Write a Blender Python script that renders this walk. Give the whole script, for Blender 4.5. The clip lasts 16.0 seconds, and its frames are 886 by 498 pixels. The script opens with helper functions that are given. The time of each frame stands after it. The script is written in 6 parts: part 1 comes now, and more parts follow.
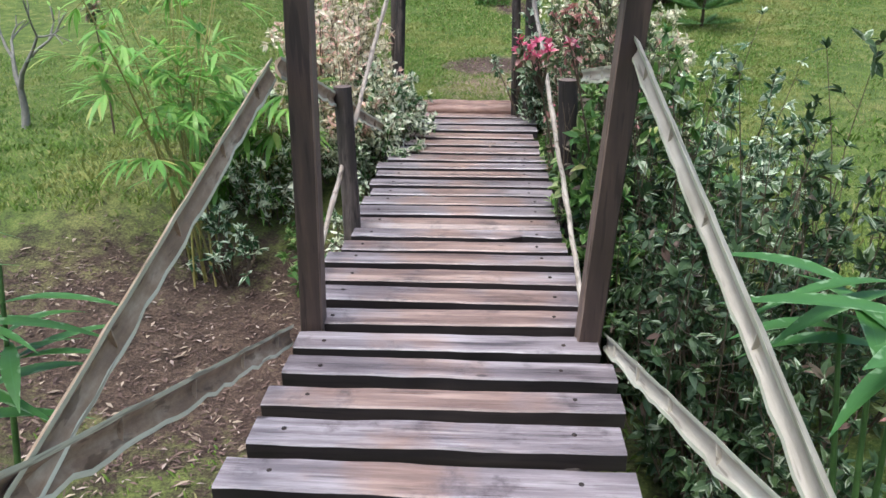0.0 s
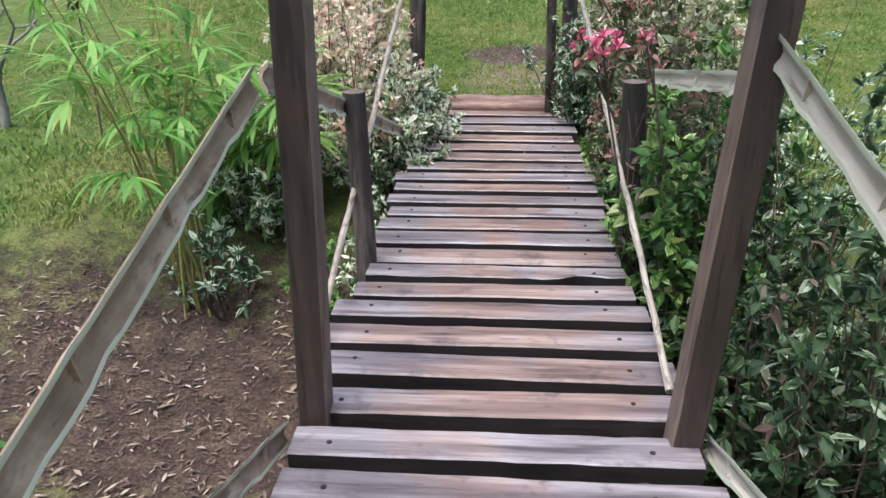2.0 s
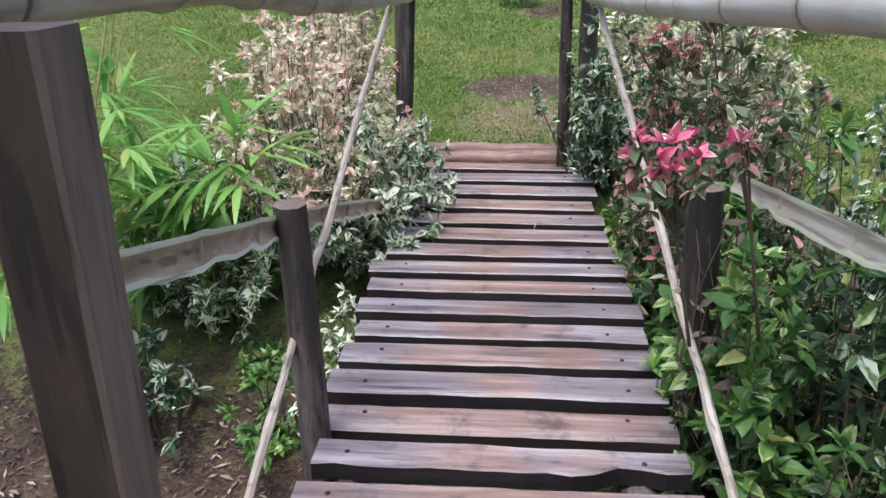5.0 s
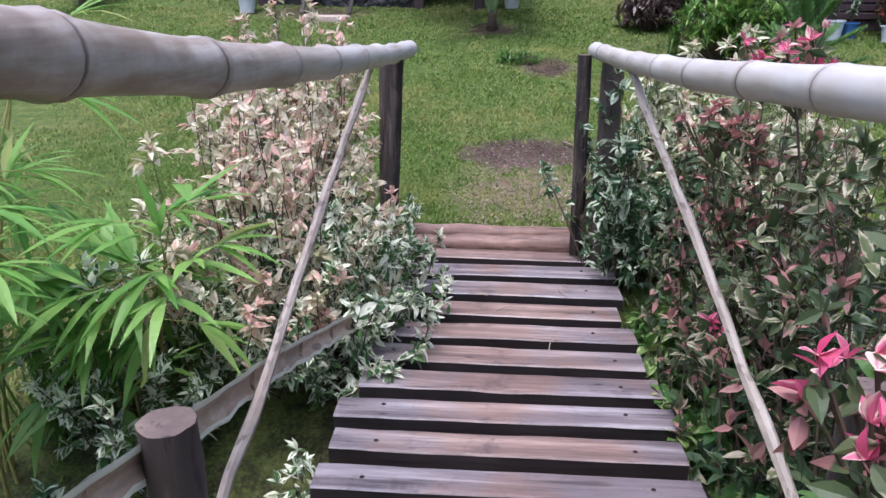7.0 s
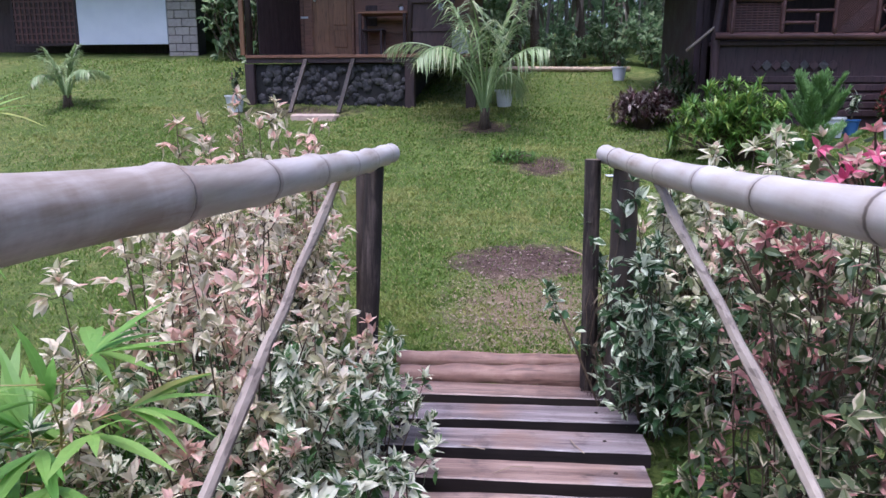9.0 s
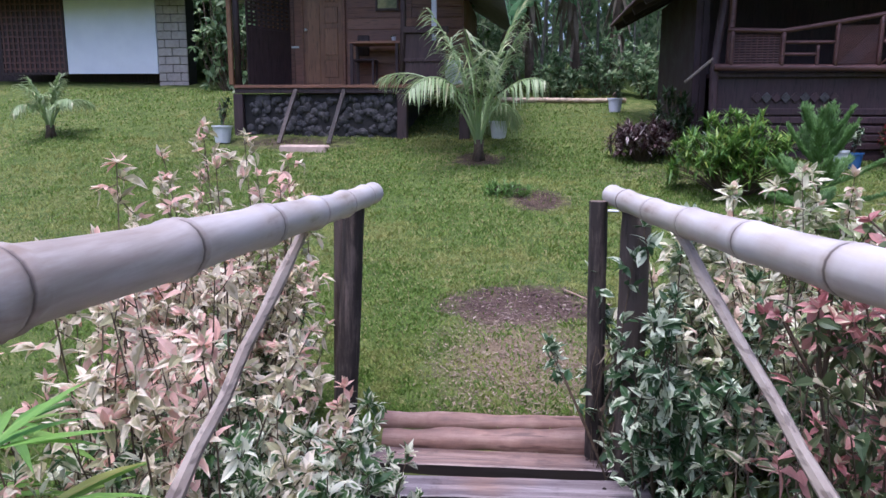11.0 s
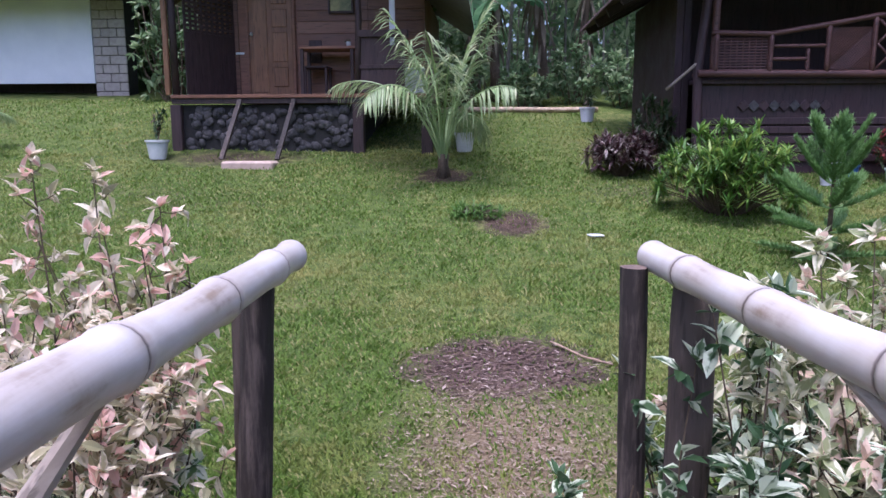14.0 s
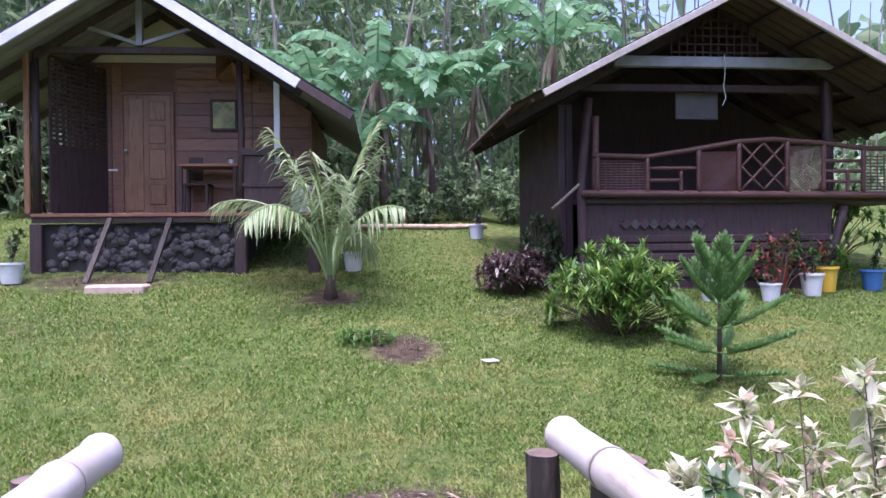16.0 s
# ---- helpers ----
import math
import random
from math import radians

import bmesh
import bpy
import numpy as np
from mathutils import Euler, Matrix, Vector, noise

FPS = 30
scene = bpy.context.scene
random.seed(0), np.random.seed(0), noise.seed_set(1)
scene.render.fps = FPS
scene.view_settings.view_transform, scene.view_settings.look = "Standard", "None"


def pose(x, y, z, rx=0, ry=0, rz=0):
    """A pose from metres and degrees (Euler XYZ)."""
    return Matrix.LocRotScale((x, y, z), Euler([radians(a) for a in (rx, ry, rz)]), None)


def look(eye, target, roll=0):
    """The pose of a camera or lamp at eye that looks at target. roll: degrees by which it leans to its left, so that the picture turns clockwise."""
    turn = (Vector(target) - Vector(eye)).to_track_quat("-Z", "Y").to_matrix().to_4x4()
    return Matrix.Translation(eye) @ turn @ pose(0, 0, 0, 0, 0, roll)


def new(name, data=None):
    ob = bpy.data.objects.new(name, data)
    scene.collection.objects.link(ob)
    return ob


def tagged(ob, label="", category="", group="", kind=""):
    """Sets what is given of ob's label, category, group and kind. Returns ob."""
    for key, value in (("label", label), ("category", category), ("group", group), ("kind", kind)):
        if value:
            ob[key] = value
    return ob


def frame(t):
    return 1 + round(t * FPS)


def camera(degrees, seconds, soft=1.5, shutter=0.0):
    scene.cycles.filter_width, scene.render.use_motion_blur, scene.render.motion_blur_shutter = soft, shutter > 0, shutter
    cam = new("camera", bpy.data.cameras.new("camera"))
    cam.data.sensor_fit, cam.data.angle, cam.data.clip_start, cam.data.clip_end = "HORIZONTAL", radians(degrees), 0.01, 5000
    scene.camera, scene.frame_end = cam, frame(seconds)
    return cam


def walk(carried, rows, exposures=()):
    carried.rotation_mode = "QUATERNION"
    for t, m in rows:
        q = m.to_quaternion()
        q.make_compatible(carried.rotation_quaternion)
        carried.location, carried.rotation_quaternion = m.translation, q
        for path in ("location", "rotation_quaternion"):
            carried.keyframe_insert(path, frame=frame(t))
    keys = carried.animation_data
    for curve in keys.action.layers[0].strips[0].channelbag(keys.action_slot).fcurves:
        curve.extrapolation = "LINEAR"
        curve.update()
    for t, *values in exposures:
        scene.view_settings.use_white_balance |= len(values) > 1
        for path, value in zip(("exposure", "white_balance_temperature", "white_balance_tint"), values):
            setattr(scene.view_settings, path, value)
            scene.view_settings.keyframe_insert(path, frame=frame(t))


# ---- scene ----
cam = camera(62.8, 16.0)
PATH = [
    (0, (0.192, -0.149, 1.325), (0.089, 1.697, 0.562), -0.4),
    (0.5, (0.131, 0.029, 1.331), (0.02, 1.871, 0.559), -0.3),
    (1, (0.083, 0.188, 1.323), (-0.039, 2.026, 0.544), -0.3),
    (1.5, (0.072, 0.387, 1.287), (-0.065, 2.219, 0.498), -0.8),
    (2, (0.068, 0.575, 1.281), (-0.074, 2.402, 0.479), -0.9),
    (2.5, (0.055, 0.726, 1.287), (-0.088, 2.549, 0.477), -0.5),
    (3, (0.033, 0.922, 1.318), (-0.115, 2.745, 0.508), -0.7),
    (5.5, (0.051, 1.863, 1.345), (-0.092, 3.706, 0.583), -0.8),
    (6, (0.046, 2.118, 1.328), (-0.089, 3.973, 0.594), -0.1),
    (6.5, (0.029, 2.281, 1.32), (-0.102, 4.15, 0.62), -0.1),
    (7, (-0.013, 2.476, 1.323), (-0.134, 4.36, 0.662), 0.2),
    (7.5, (-0.013, 2.662, 1.307), (-0.134, 4.558, 0.682), 0.2),
    (8, (0.016, 2.823, 1.29), (-0.101, 4.745, 0.752), -0.3),
    (8.5, (0.012, 2.946, 1.29), (-0.101, 4.886, 0.814), -0.0),
    (9, (-0.02, 3.086, 1.32), (-0.13, 5.039, 0.902), 0.0),
    (9.5, (-0.03, 3.178, 1.315), (-0.137, 5.14, 0.941), 0.0),
    (10, (-0.001, 3.23, 1.343), (-0.103, 5.197, 0.994), 0.1),
    (12.5, (-0.04, 3.986, 1.32), (-0.123, 5.956, 0.984), 0.1),
    (13, (-0.022, 4.173, 1.342), (-0.093, 6.143, 1.007), 0.0),
    (13.5, (-0.038, 4.375, 1.367), (-0.08, 6.346, 1.035), -0.1),
    (14, (-0.039, 4.494, 1.382), (-0.036, 6.469, 1.067), -0.2),
    (14.5, (-0.04, 4.591, 1.394), (0.025, 6.571, 1.12), -0.3),
    (15, (-0.007, 4.713, 1.428), (0.128, 6.699, 1.229), -0.5),
    (15.5, (0.016, 4.82, 1.452), (0.228, 6.807, 1.349), -0.5),
    (16, (0.03, 4.867, 1.48), (0.327, 6.845, 1.467), -0.6),
]
walk(cam, [(t, look(eye, target, roll)) for t, eye, target, roll in PATH], [(0, 1.05, 5600, 7), (5, 0.99, 5500, 11), (9, 0.86, 5260, 25), (14, 0.93, 5260, 29), (16, 1.40, 5350, 35)])

# ---------------------------------------------------------------- world and light
SUN_ELEV, SUN_TURN = 74.0, 215.0
world = bpy.data.worlds.new("world")
scene.world = world
world.use_nodes = True
wn = world.node_tree
sky = wn.nodes.new("ShaderNodeTexSky")
sky.sky_type, sky.sun_disc = "NISHITA", False
sky.sun_elevation, sky.sun_rotation = radians(SUN_ELEV), radians(SUN_TURN)
sky.air_density, sky.dust_density, sky.ozone_density = 1.0, 6.0, 1.0
back = wn.nodes["Background"]
back.inputs["Strength"].default_value = 0.15
wn.links.new(sky.outputs["Color"], back.inputs["Color"])
sun_data = bpy.data.lights.new("sun", "SUN")
sun_data.energy, sun_data.angle, sun_data.color = 1.5, radians(28), (1.0, 0.96, 0.9)
sun = new("sun", sun_data)
az = radians(SUN_TURN)
sun.matrix_world = look((0, 0, 30), (-math.sin(az) * 30 / math.tan(radians(SUN_ELEV)), -math.cos(az) * 30 / math.tan(radians(SUN_ELEV)), 0))


# ---------------------------------------------------------------- mesh helpers
class Geo:
    """Vertices, faces and leaf coordinates gathered before one mesh is made of them."""

    def __init__(self):
        self.v, self.f, self.uv = [], [], []

    def add(self, verts, faces, uvs=None):
        base = len(self.v)
        self.v.extend(verts)
        for k, face in enumerate(faces):
            self.f.append([base + i for i in face])
            self.uv.append(uvs[k] if uvs else [(0.5, 0.5)] * len(face))

    def box(self, lo, hi, m=None, bevel=0.0):
        (x0, y0, z0), (x1, y1, z1) = lo, hi
        if bevel <= 0:
            vs = [(x, y, z) for z in (z0, z1) for y in (y0, y1) for x in (x0, x1)]
            fs = [(0, 2, 3, 1), (4, 5, 7, 6), (0, 1, 5, 4), (2, 6, 7, 3), (0, 4, 6, 2), (1, 3, 7, 5)]
        else:
            b = min(bevel, (x1 - x0) / 2.1, (y1 - y0) / 2.1, (z1 - z0) / 2.1)
            vs, fs = [], []
            ring = [(x0 + b, y0), (x1 - b, y0), (x1, y0 + b), (x1, y1 - b), (x1 - b, y1), (x0 + b, y1), (x0, y1 - b), (x0, y0 + b)]
            inner = [(x0 + b, y0 + b), (x1 - b, y0 + b), (x1 - b, y0 + b), (x1 - b, y1 - b), (x1 - b, y1 - b), (x0 + b, y1 - b), (x0 + b, y1 - b), (x0 + b, y0 + b)]
            for pts, z in ((inner, z0), (ring, z0 + b), (ring, z1 - b), (inner, z1)):
                vs += [(x, y, z) for x, y in pts]
            for k in range(3):
                for i in range(8):
                    j = (i + 1) % 8
                    fs.append((k * 8 + i, k * 8 + j, k * 8 + 8 + j, k * 8 + 8 + i))
            fs += [tuple(range(7, -1, -1)), tuple(range(24, 32))]
        if m is not None:
            vs = [tuple(m @ Vector(p)) for p in vs]
        self.add(vs, fs)

    def tube(self, pts, radii, sides=8, cap=True):
        pts = [Vector(p) for p in pts]
        n = len(pts)
        radii = list(radii) if hasattr(radii, "__len__") else [radii] * n
        vs, fs = [], []
        side = None
        for i, p in enumerate(pts):
            d = (pts[min(i + 1, n - 1)] - pts[max(i - 1, 0)])
            d = d.normalized() if d.length > 1e-9 else Vector((0, 0, 1))
            if side is None:
                side = d.orthogonal().normalized()
            side = (side - d * side.dot(d))
            side = side.normalized() if side.length > 1e-6 else d.orthogonal().normalized()
            up = d.cross(side)
            for k in range(sides):
                a = 2 * math.pi * k / sides
                vs.append(tuple(p + (side * math.cos(a) + up * math.sin(a)) * radii[i]))
        for i in range(n - 1):
            for k in range(sides):
                j = (k + 1) % sides
                fs.append((i * sides + k, i * sides + j, (i + 1) * sides + j, (i + 1) * sides + k))
        if cap:
            fs.append(tuple(range(sides - 1, -1, -1)))
            fs.append(tuple(range((n - 1) * sides, n * sides)))
        self.add(vs, fs)

    def tube_z(self, profile, sides, at):
        vs, fs = [], []
        for r, z in profile:
            for k in range(sides):
                a = 2 * math.pi * k / sides
                vs.append((at[0] + r * math.cos(a), at[1] + r * math.sin(a), at[2] + z))
        for i in range(len(profile) - 1):
            for k in range(sides):
                j = (k + 1) % sides
                fs.append((i * sides + k, i * sides + j, (i + 1) * sides + j, (i + 1) * sides + k))
        fs.append(tuple(range(sides - 1, -1, -1)))
        fs.append(tuple(range((len(profile) - 1) * sides, len(profile) * sides)))
        self.add(vs, fs)

    def leaf(self, at, along, up, length, width, bend=0.25, fold=0.15, steps=3):
        """A pointed blade: three points across, bent along its length, folded at the midrib."""
        along = along.normalized()
        side = along.cross(up)
        side = side.normalized() if side.length > 1e-6 else along.orthogonal().normalized()
        nor = side.cross(along)
        shape = {2: (0.25, 1.0, 0.05), 3: (0.2, 1.0, 0.75, 0.03), 4: (0.2, 0.85, 1.0, 0.6, 0.03), 6: (0.25, 0.7, 1.0, 0.95, 0.75, 0.4, 0.03)}[steps]
        vs, fs, uvs = [], [], []
        for i, w in enumerate(shape):
            s = i / steps
            c = at + along * (length * (s - 0.12 * bend * s * s)) - nor * (length * bend * s * s)
            h = width * 0.5 * w
            vs += [tuple(c - side * h + nor * (fold * h)), tuple(c), tuple(c + side * h + nor * (fold * h))]
        for i in range(steps):
            for k in range(2):
                a = i * 3 + k
                fs.append((a, a + 1, a + 4, a + 3))
                u0, u1, v0, v1 = k / 2, (k + 1) / 2, i / steps, (i + 1) / steps
                uvs.append([(u0, v0), (u1, v0), (u1, v1), (u0, v1)])
        self.add(vs, fs, uvs)


def mesh_of(name, geo, mat, smooth=False):
    me = bpy.data.meshes.new(name)
    me.from_pydata(geo.v, [], geo.f)
    layer = me.uv_layers.new(name="leaf")
    flat = [c for face in geo.uv for p in face for c in p]
    layer.data.foreach_set("uv", flat)
    if smooth:
        me.polygons.foreach_set("use_smooth", [True] * len(me.polygons))
    me.materials.append(mat)
    me.update()
    return me


def part(name, geo, mat, parent=None, label="", smooth=False):
    """One mesh object, under a thing or a part where one is given."""
    ob = new(name, mesh_of(name, geo, mat, smooth))
    ob.parent = parent
    if label:
        tagged(ob, label)
    return ob


def thing(name, label, category, group="", at=None, kind=""):
    ob = new(name)
    ob.empty_display_size = 0.1
    if at is not None:
        ob.matrix_world = at
    return tagged(ob, label, category, group, kind)


def smooth_by_angle(ob, degrees=40):
    ob.data.polygons.foreach_set("use_smooth", [True] * len(ob.data.polygons))
    ob.data.set_sharp_from_angle(angle=radians(degrees))
    return ob


# ---------------------------------------------------------------- materials
class Nodes:
    def __init__(self, name):
        self.mat = bpy.data.materials.new(name)
        self.mat.use_nodes = True
        self.t = self.mat.node_tree
        self.out = self.t.nodes["Material Output"]
        self.bsdf = self.t.nodes["Principled BSDF"]

    def node(self, kind, **inputs):
        n = self.t.nodes.new(kind)
        for key, value in inputs.items():
            n.inputs[key.replace("_", " ")].default_value = value
        return n

    def link(self, a, b):
        self.t.links.new(a, b)

    def coords(self, scale=(1, 1, 1), shift=True):
        tc = self.node("ShaderNodeTexCoord")
        mp = self.node("ShaderNodeMapping")
        mp.inputs["Scale"].default_value = scale
        self.link(tc.outputs["Object"], mp.inputs["Vector"])
        if shift:
            info = self.node("ShaderNodeObjectInfo")
            mul = self.node("ShaderNodeMath")
            mul.operation = "MULTIPLY"
            mul.inputs[1].default_value = 37.0
            self.link(info.outputs["Random"], mul.inputs[0])
            self.link(mul.outputs[0], mp.inputs["Location"])
        return mp.outputs["Vector"]

    def noise(self, vec, scale, detail=4.0, rough=0.6):
        n = self.node("ShaderNodeTexNoise", Scale=scale, Detail=detail, Roughness=rough)
        self.link(vec, n.inputs["Vector"])
        return n.outputs["Fac"]

    def ramp(self, fac, stops):
        r = self.node("ShaderNodeValToRGB")
        r.color_ramp.elements[0].position, r.color_ramp.elements[0].color = stops[0][0], (*stops[0][1], 1)
        r.color_ramp.elements[1].position, r.color_ramp.elements[1].color = stops[-1][0], (*stops[-1][1], 1)
        for p, c in stops[1:-1]:
            r.color_ramp.elements.new(p).color = (*c, 1)
        self.link(fac, r.inputs["Fac"])
        return r.outputs["Color"]

    def mix(self, fac, a, b, mode="MIX"):
        m = self.node("ShaderNodeMixRGB")
        m.blend_type = mode
        for k, x in ((0, fac), (1, a), (2, b)):
            if isinstance(x, (int, float)):
                m.inputs[k].default_value = x
            elif isinstance(x, tuple):
                m.inputs[k].default_value = (*x, 1)
            else:
                self.link(x, m.inputs[k])
        return m.outputs["Color"]

    def math(self, op, a, b=0.0, clamp=False):
        m = self.node("ShaderNodeMath")
        m.operation, m.use_clamp = op, clamp
        for k, x in ((0, a), (1, b)):
            if isinstance(x, (int, float)):
                m.inputs[k].default_value = x
            else:
                self.link(x, m.inputs[k])
        return m.outputs[0]

    def finish(self, colour, rough, height=None, bump=0.3, dist=0.01, metal=0.0, spec=0.5):
        b = self.bsdf
        for key, x in (("Base Color", colour), ("Roughness", rough)):
            if isinstance(x, (int, float)):
                b.inputs[key].default_value = x
            elif isinstance(x, tuple):
                b.inputs[key].default_value = (*x, 1)
            else:
                self.link(x, b.inputs[key])
        b.inputs["Metallic"].default_value = metal
        b.inputs["Specular IOR Level"].default_value = spec
        if height is not None:
            n = self.node("ShaderNodeBump", Strength=bump, Distance=dist)
            self.link(height, n.inputs["Height"])
            self.link(n.outputs["Normal"], b.inputs["Normal"])
        return self.mat


def wood(name, dark, mid, pale, grain=(2, 40, 40), rough=(0.45, 0.75), bump=0.4, blotch=2.5, tint=0.25):
    """Grain that runs along the local axis with the smallest scale, stains over it and a tone for each piece."""
    n = Nodes(name)
    v = n.coords(grain)
    g = n.noise(v, 1.0, 8, 0.7)
    w = n.coords((1, 1, 1))
    s = n.noise(w, blotch, 5, 0.65)
    fac = n.math("ADD", n.math("MULTIPLY", g, 0.6), n.math("MULTIPLY", s, 0.45))
    c = n.ramp(fac, [(0.32, dark), (0.52, mid), (0.72, pale)])
    info = n.node("ShaderNodeObjectInfo")
    c = n.mix(tint, c, n.ramp(info.outputs["Random"], [(0.0, dark), (0.5, mid), (1.0, pale)]), "MIX")
    cracks = n.ramp(n.noise(v, 2.3, 3, 0.5), [(0.36, (0.35, 0.32, 0.3)), (0.42, (1, 1, 1))])
    c = n.mix(0.7, c, cracks, "MULTIPLY")
    r = n.ramp(s, [(0.3, (rough[0],) * 3), (0.7, (rough[1],) * 3)])
    return n.finish(c, r, fac, bump, 0.006)


def leafy(name, inner, inner2, margin=None, edge=0.62, tips=None, rough=0.45, glow=0.3, clumped=0.0, patch=None):
    """A leaf: two body colours by leaf, an uneven pale margin, a paler midrib, and light passing through."""
    n = Nodes(name)
    geo = n.node("ShaderNodeNewGeometry")
    rnd = geo.outputs["Random Per Island"]
    uv = n.node("ShaderNodeUVMap")
    uv.uv_map = "leaf"
    sep = n.node("ShaderNodeSeparateXYZ")
    n.link(uv.outputs["UV"], sep.inputs[0])
    across = n.math("ABSOLUTE", n.math("SUBTRACT", sep.outputs["X"], 0.5))
    c = n.mix(rnd, inner, inner2)
    tc = n.node("ShaderNodeTexCoord")
    spot = n.noise(tc.outputs["Object"], 45.0, 3, 0.6)
    c = n.mix(n.math("MULTIPLY", spot, 0.35), c, tuple(x * 0.55 for x in inner))
    if margin is not None:
        spill = n.noise(tc.outputs["Object"], 28.0, 2, 0.5)
        m = n.math("ADD", n.math("MULTIPLY", across, 1.3), n.math("MULTIPLY", n.math("SUBTRACT", spill, 0.5), 2.2))
        m = n.math("ADD", m, n.math("MULTIPLY", n.math("SUBTRACT", rnd, 0.5), 1.5))
        step = n.math("MULTIPLY", n.math("SUBTRACT", m, edge - 0.15), 3.5, True)
        c = n.mix(step, c, margin)
    if tips is not None:
        lot = n.math("FRACT", n.math("MULTIPLY", rnd, 7.31))
        if clumped:
            lot = n.math("ADD", lot, n.math("MULTIPLY", n.math("SUBTRACT", n.noise(tc.outputs["Object"], clumped, 2, 0.5), 0.5), 3.2))
        pick = n.math("MULTIPLY", n.math("SUBTRACT", lot, 1 - tips[1]), 30.0, True)
        c = n.mix(n.math("MULTIPLY", pick, 0.8), c, tips[0])
    if patch is not None:
        spread = n.math("ADD", n.math("MULTIPLY", n.noise(tc.outputs["Object"], patch[1], 3, 0.55), 0.6), n.math("MULTIPLY", n.noise(tc.outputs["Object"], patch[1] * 5.5, 3, 0.6), 0.4))
        c = n.mix(n.math("MULTIPLY", n.math("SUBTRACT", spread, patch[2]), 6.0, True), c, patch[0])
    rib = n.math("MULTIPLY", n.math("SUBTRACT", 0.05, across), 14.0, True)
    c = n.mix(n.math("MULTIPLY", rib, 0.35), c, tuple(min(1, x * 1.7 + 0.04) for x in inner))
    n.finish(c, rough, spot, 0.15, 0.004, spec=0.4)
    tr = n.node("ShaderNodeBsdfTranslucent")
    n.link(c, tr.inputs["Color"])
    mx = n.node("ShaderNodeMixShader")
    mx.inputs[0].default_value = glow
    n.link(n.bsdf.outputs[0], mx.inputs[1])
    n.link(tr.outputs[0], mx.inputs[2])
    n.link(mx.outputs[0], n.out.inputs["Surface"])
    return n.mat


def plain(name, a, b, scale=8.0, rough=0.6, bump=0.2, metal=0.0, spec=0.5, dist=0.004):
    n = Nodes(name)
    v = n.coords()
    f = n.noise(v, scale, 6, 0.65)
    big = n.noise(v, scale * 0.13, 3, 0.5)
    fac = n.math("ADD", n.math("MULTIPLY", f, 0.6), n.math("MULTIPLY", big, 0.4))
    return n.finish(n.ramp(fac, [(0.35, a), (0.65, b)]), rough, f, bump, dist, metal, spec)


def plank_material():
    n = Nodes("weathered_plank")
    v = n.coords((1.1, 17, 17))
    fine = n.coords((3.0, 90, 90))
    w = n.coords((1, 1, 1))
    g = n.noise(v, 1.0, 9, 0.72)
    f = n.noise(fine, 1.0, 6, 0.7)
    s = n.noise(w, 2.6, 5, 0.6)
    s2 = n.noise(w, 7.0, 5, 0.7)
    grey = n.ramp(g, [(0.3, (0.075, 0.058, 0.060)), (0.5, (0.195, 0.160, 0.162)), (0.7, (0.43, 0.38, 0.375))])
    brown = n.ramp(g, [(0.3, (0.075, 0.046, 0.038)), (0.5, (0.215, 0.140, 0.112)), (0.7, (0.43, 0.31, 0.25))])
    info = n.node("ShaderNodeObjectInfo")
    along = n.node("ShaderNodeSeparateXYZ")
    n.link(n.coords(shift=False), along.inputs[0])
    trod = n.math("MULTIPLY", n.math("SUBTRACT", 0.27, n.math("ABSOLUTE", along.outputs["X"])), 0.55)
    lean = n.math("ADD", n.math("ADD", s, trod), n.math("MULTIPLY", n.math("SUBTRACT", info.outputs["Random"], 0.5), 0.3))
    c = n.mix(n.math("MULTIPLY", n.math("SUBTRACT", lean, 0.40), 5.0, True), grey, brown)
    dark = n.math("MULTIPLY", n.math("SUBTRACT", s2, 0.56), 7.0, True)
    c = n.mix(n.math("MULTIPLY", dark, 0.72), c, (0.05, 0.034, 0.034))
    crack = n.ramp(n.noise(v, 1.9, 4, 0.55), [(0.35, (0.12, 0.10, 0.10)), (0.405, (1, 1, 1))])
    c = n.mix(0.5, c, crack, "MULTIPLY")
    c = n.mix(0.22, c, n.ramp(f, [(0.35, (0.35, 0.33, 0.33)), (0.6, (1, 1, 1))]), "MULTIPLY")
    vor = n.node("ShaderNodeTexVoronoi", Scale=1.0)
    n.link(n.coords((3.2, 9, 9)), vor.inputs["Vector"])
    knot = n.math("MULTIPLY", n.math("SUBTRACT", 0.085, vor.outputs["Distance"]), 25.0, True)
    c = n.mix(n.math("MULTIPLY", knot, 0.85), c, (0.03, 0.02, 0.018))
    r = n.ramp(n.math("ADD", n.math("MULTIPLY", s, 0.5), n.math("MULTIPLY", f, 0.5)), [(0.35, (0.22,) * 3), (0.65, (0.50,) * 3)])
    return n.finish(c, r, n.math("ADD", n.math("MULTIPLY", g, 0.7), n.math("MULTIPLY", f, 0.4)), 0.55, 0.008)


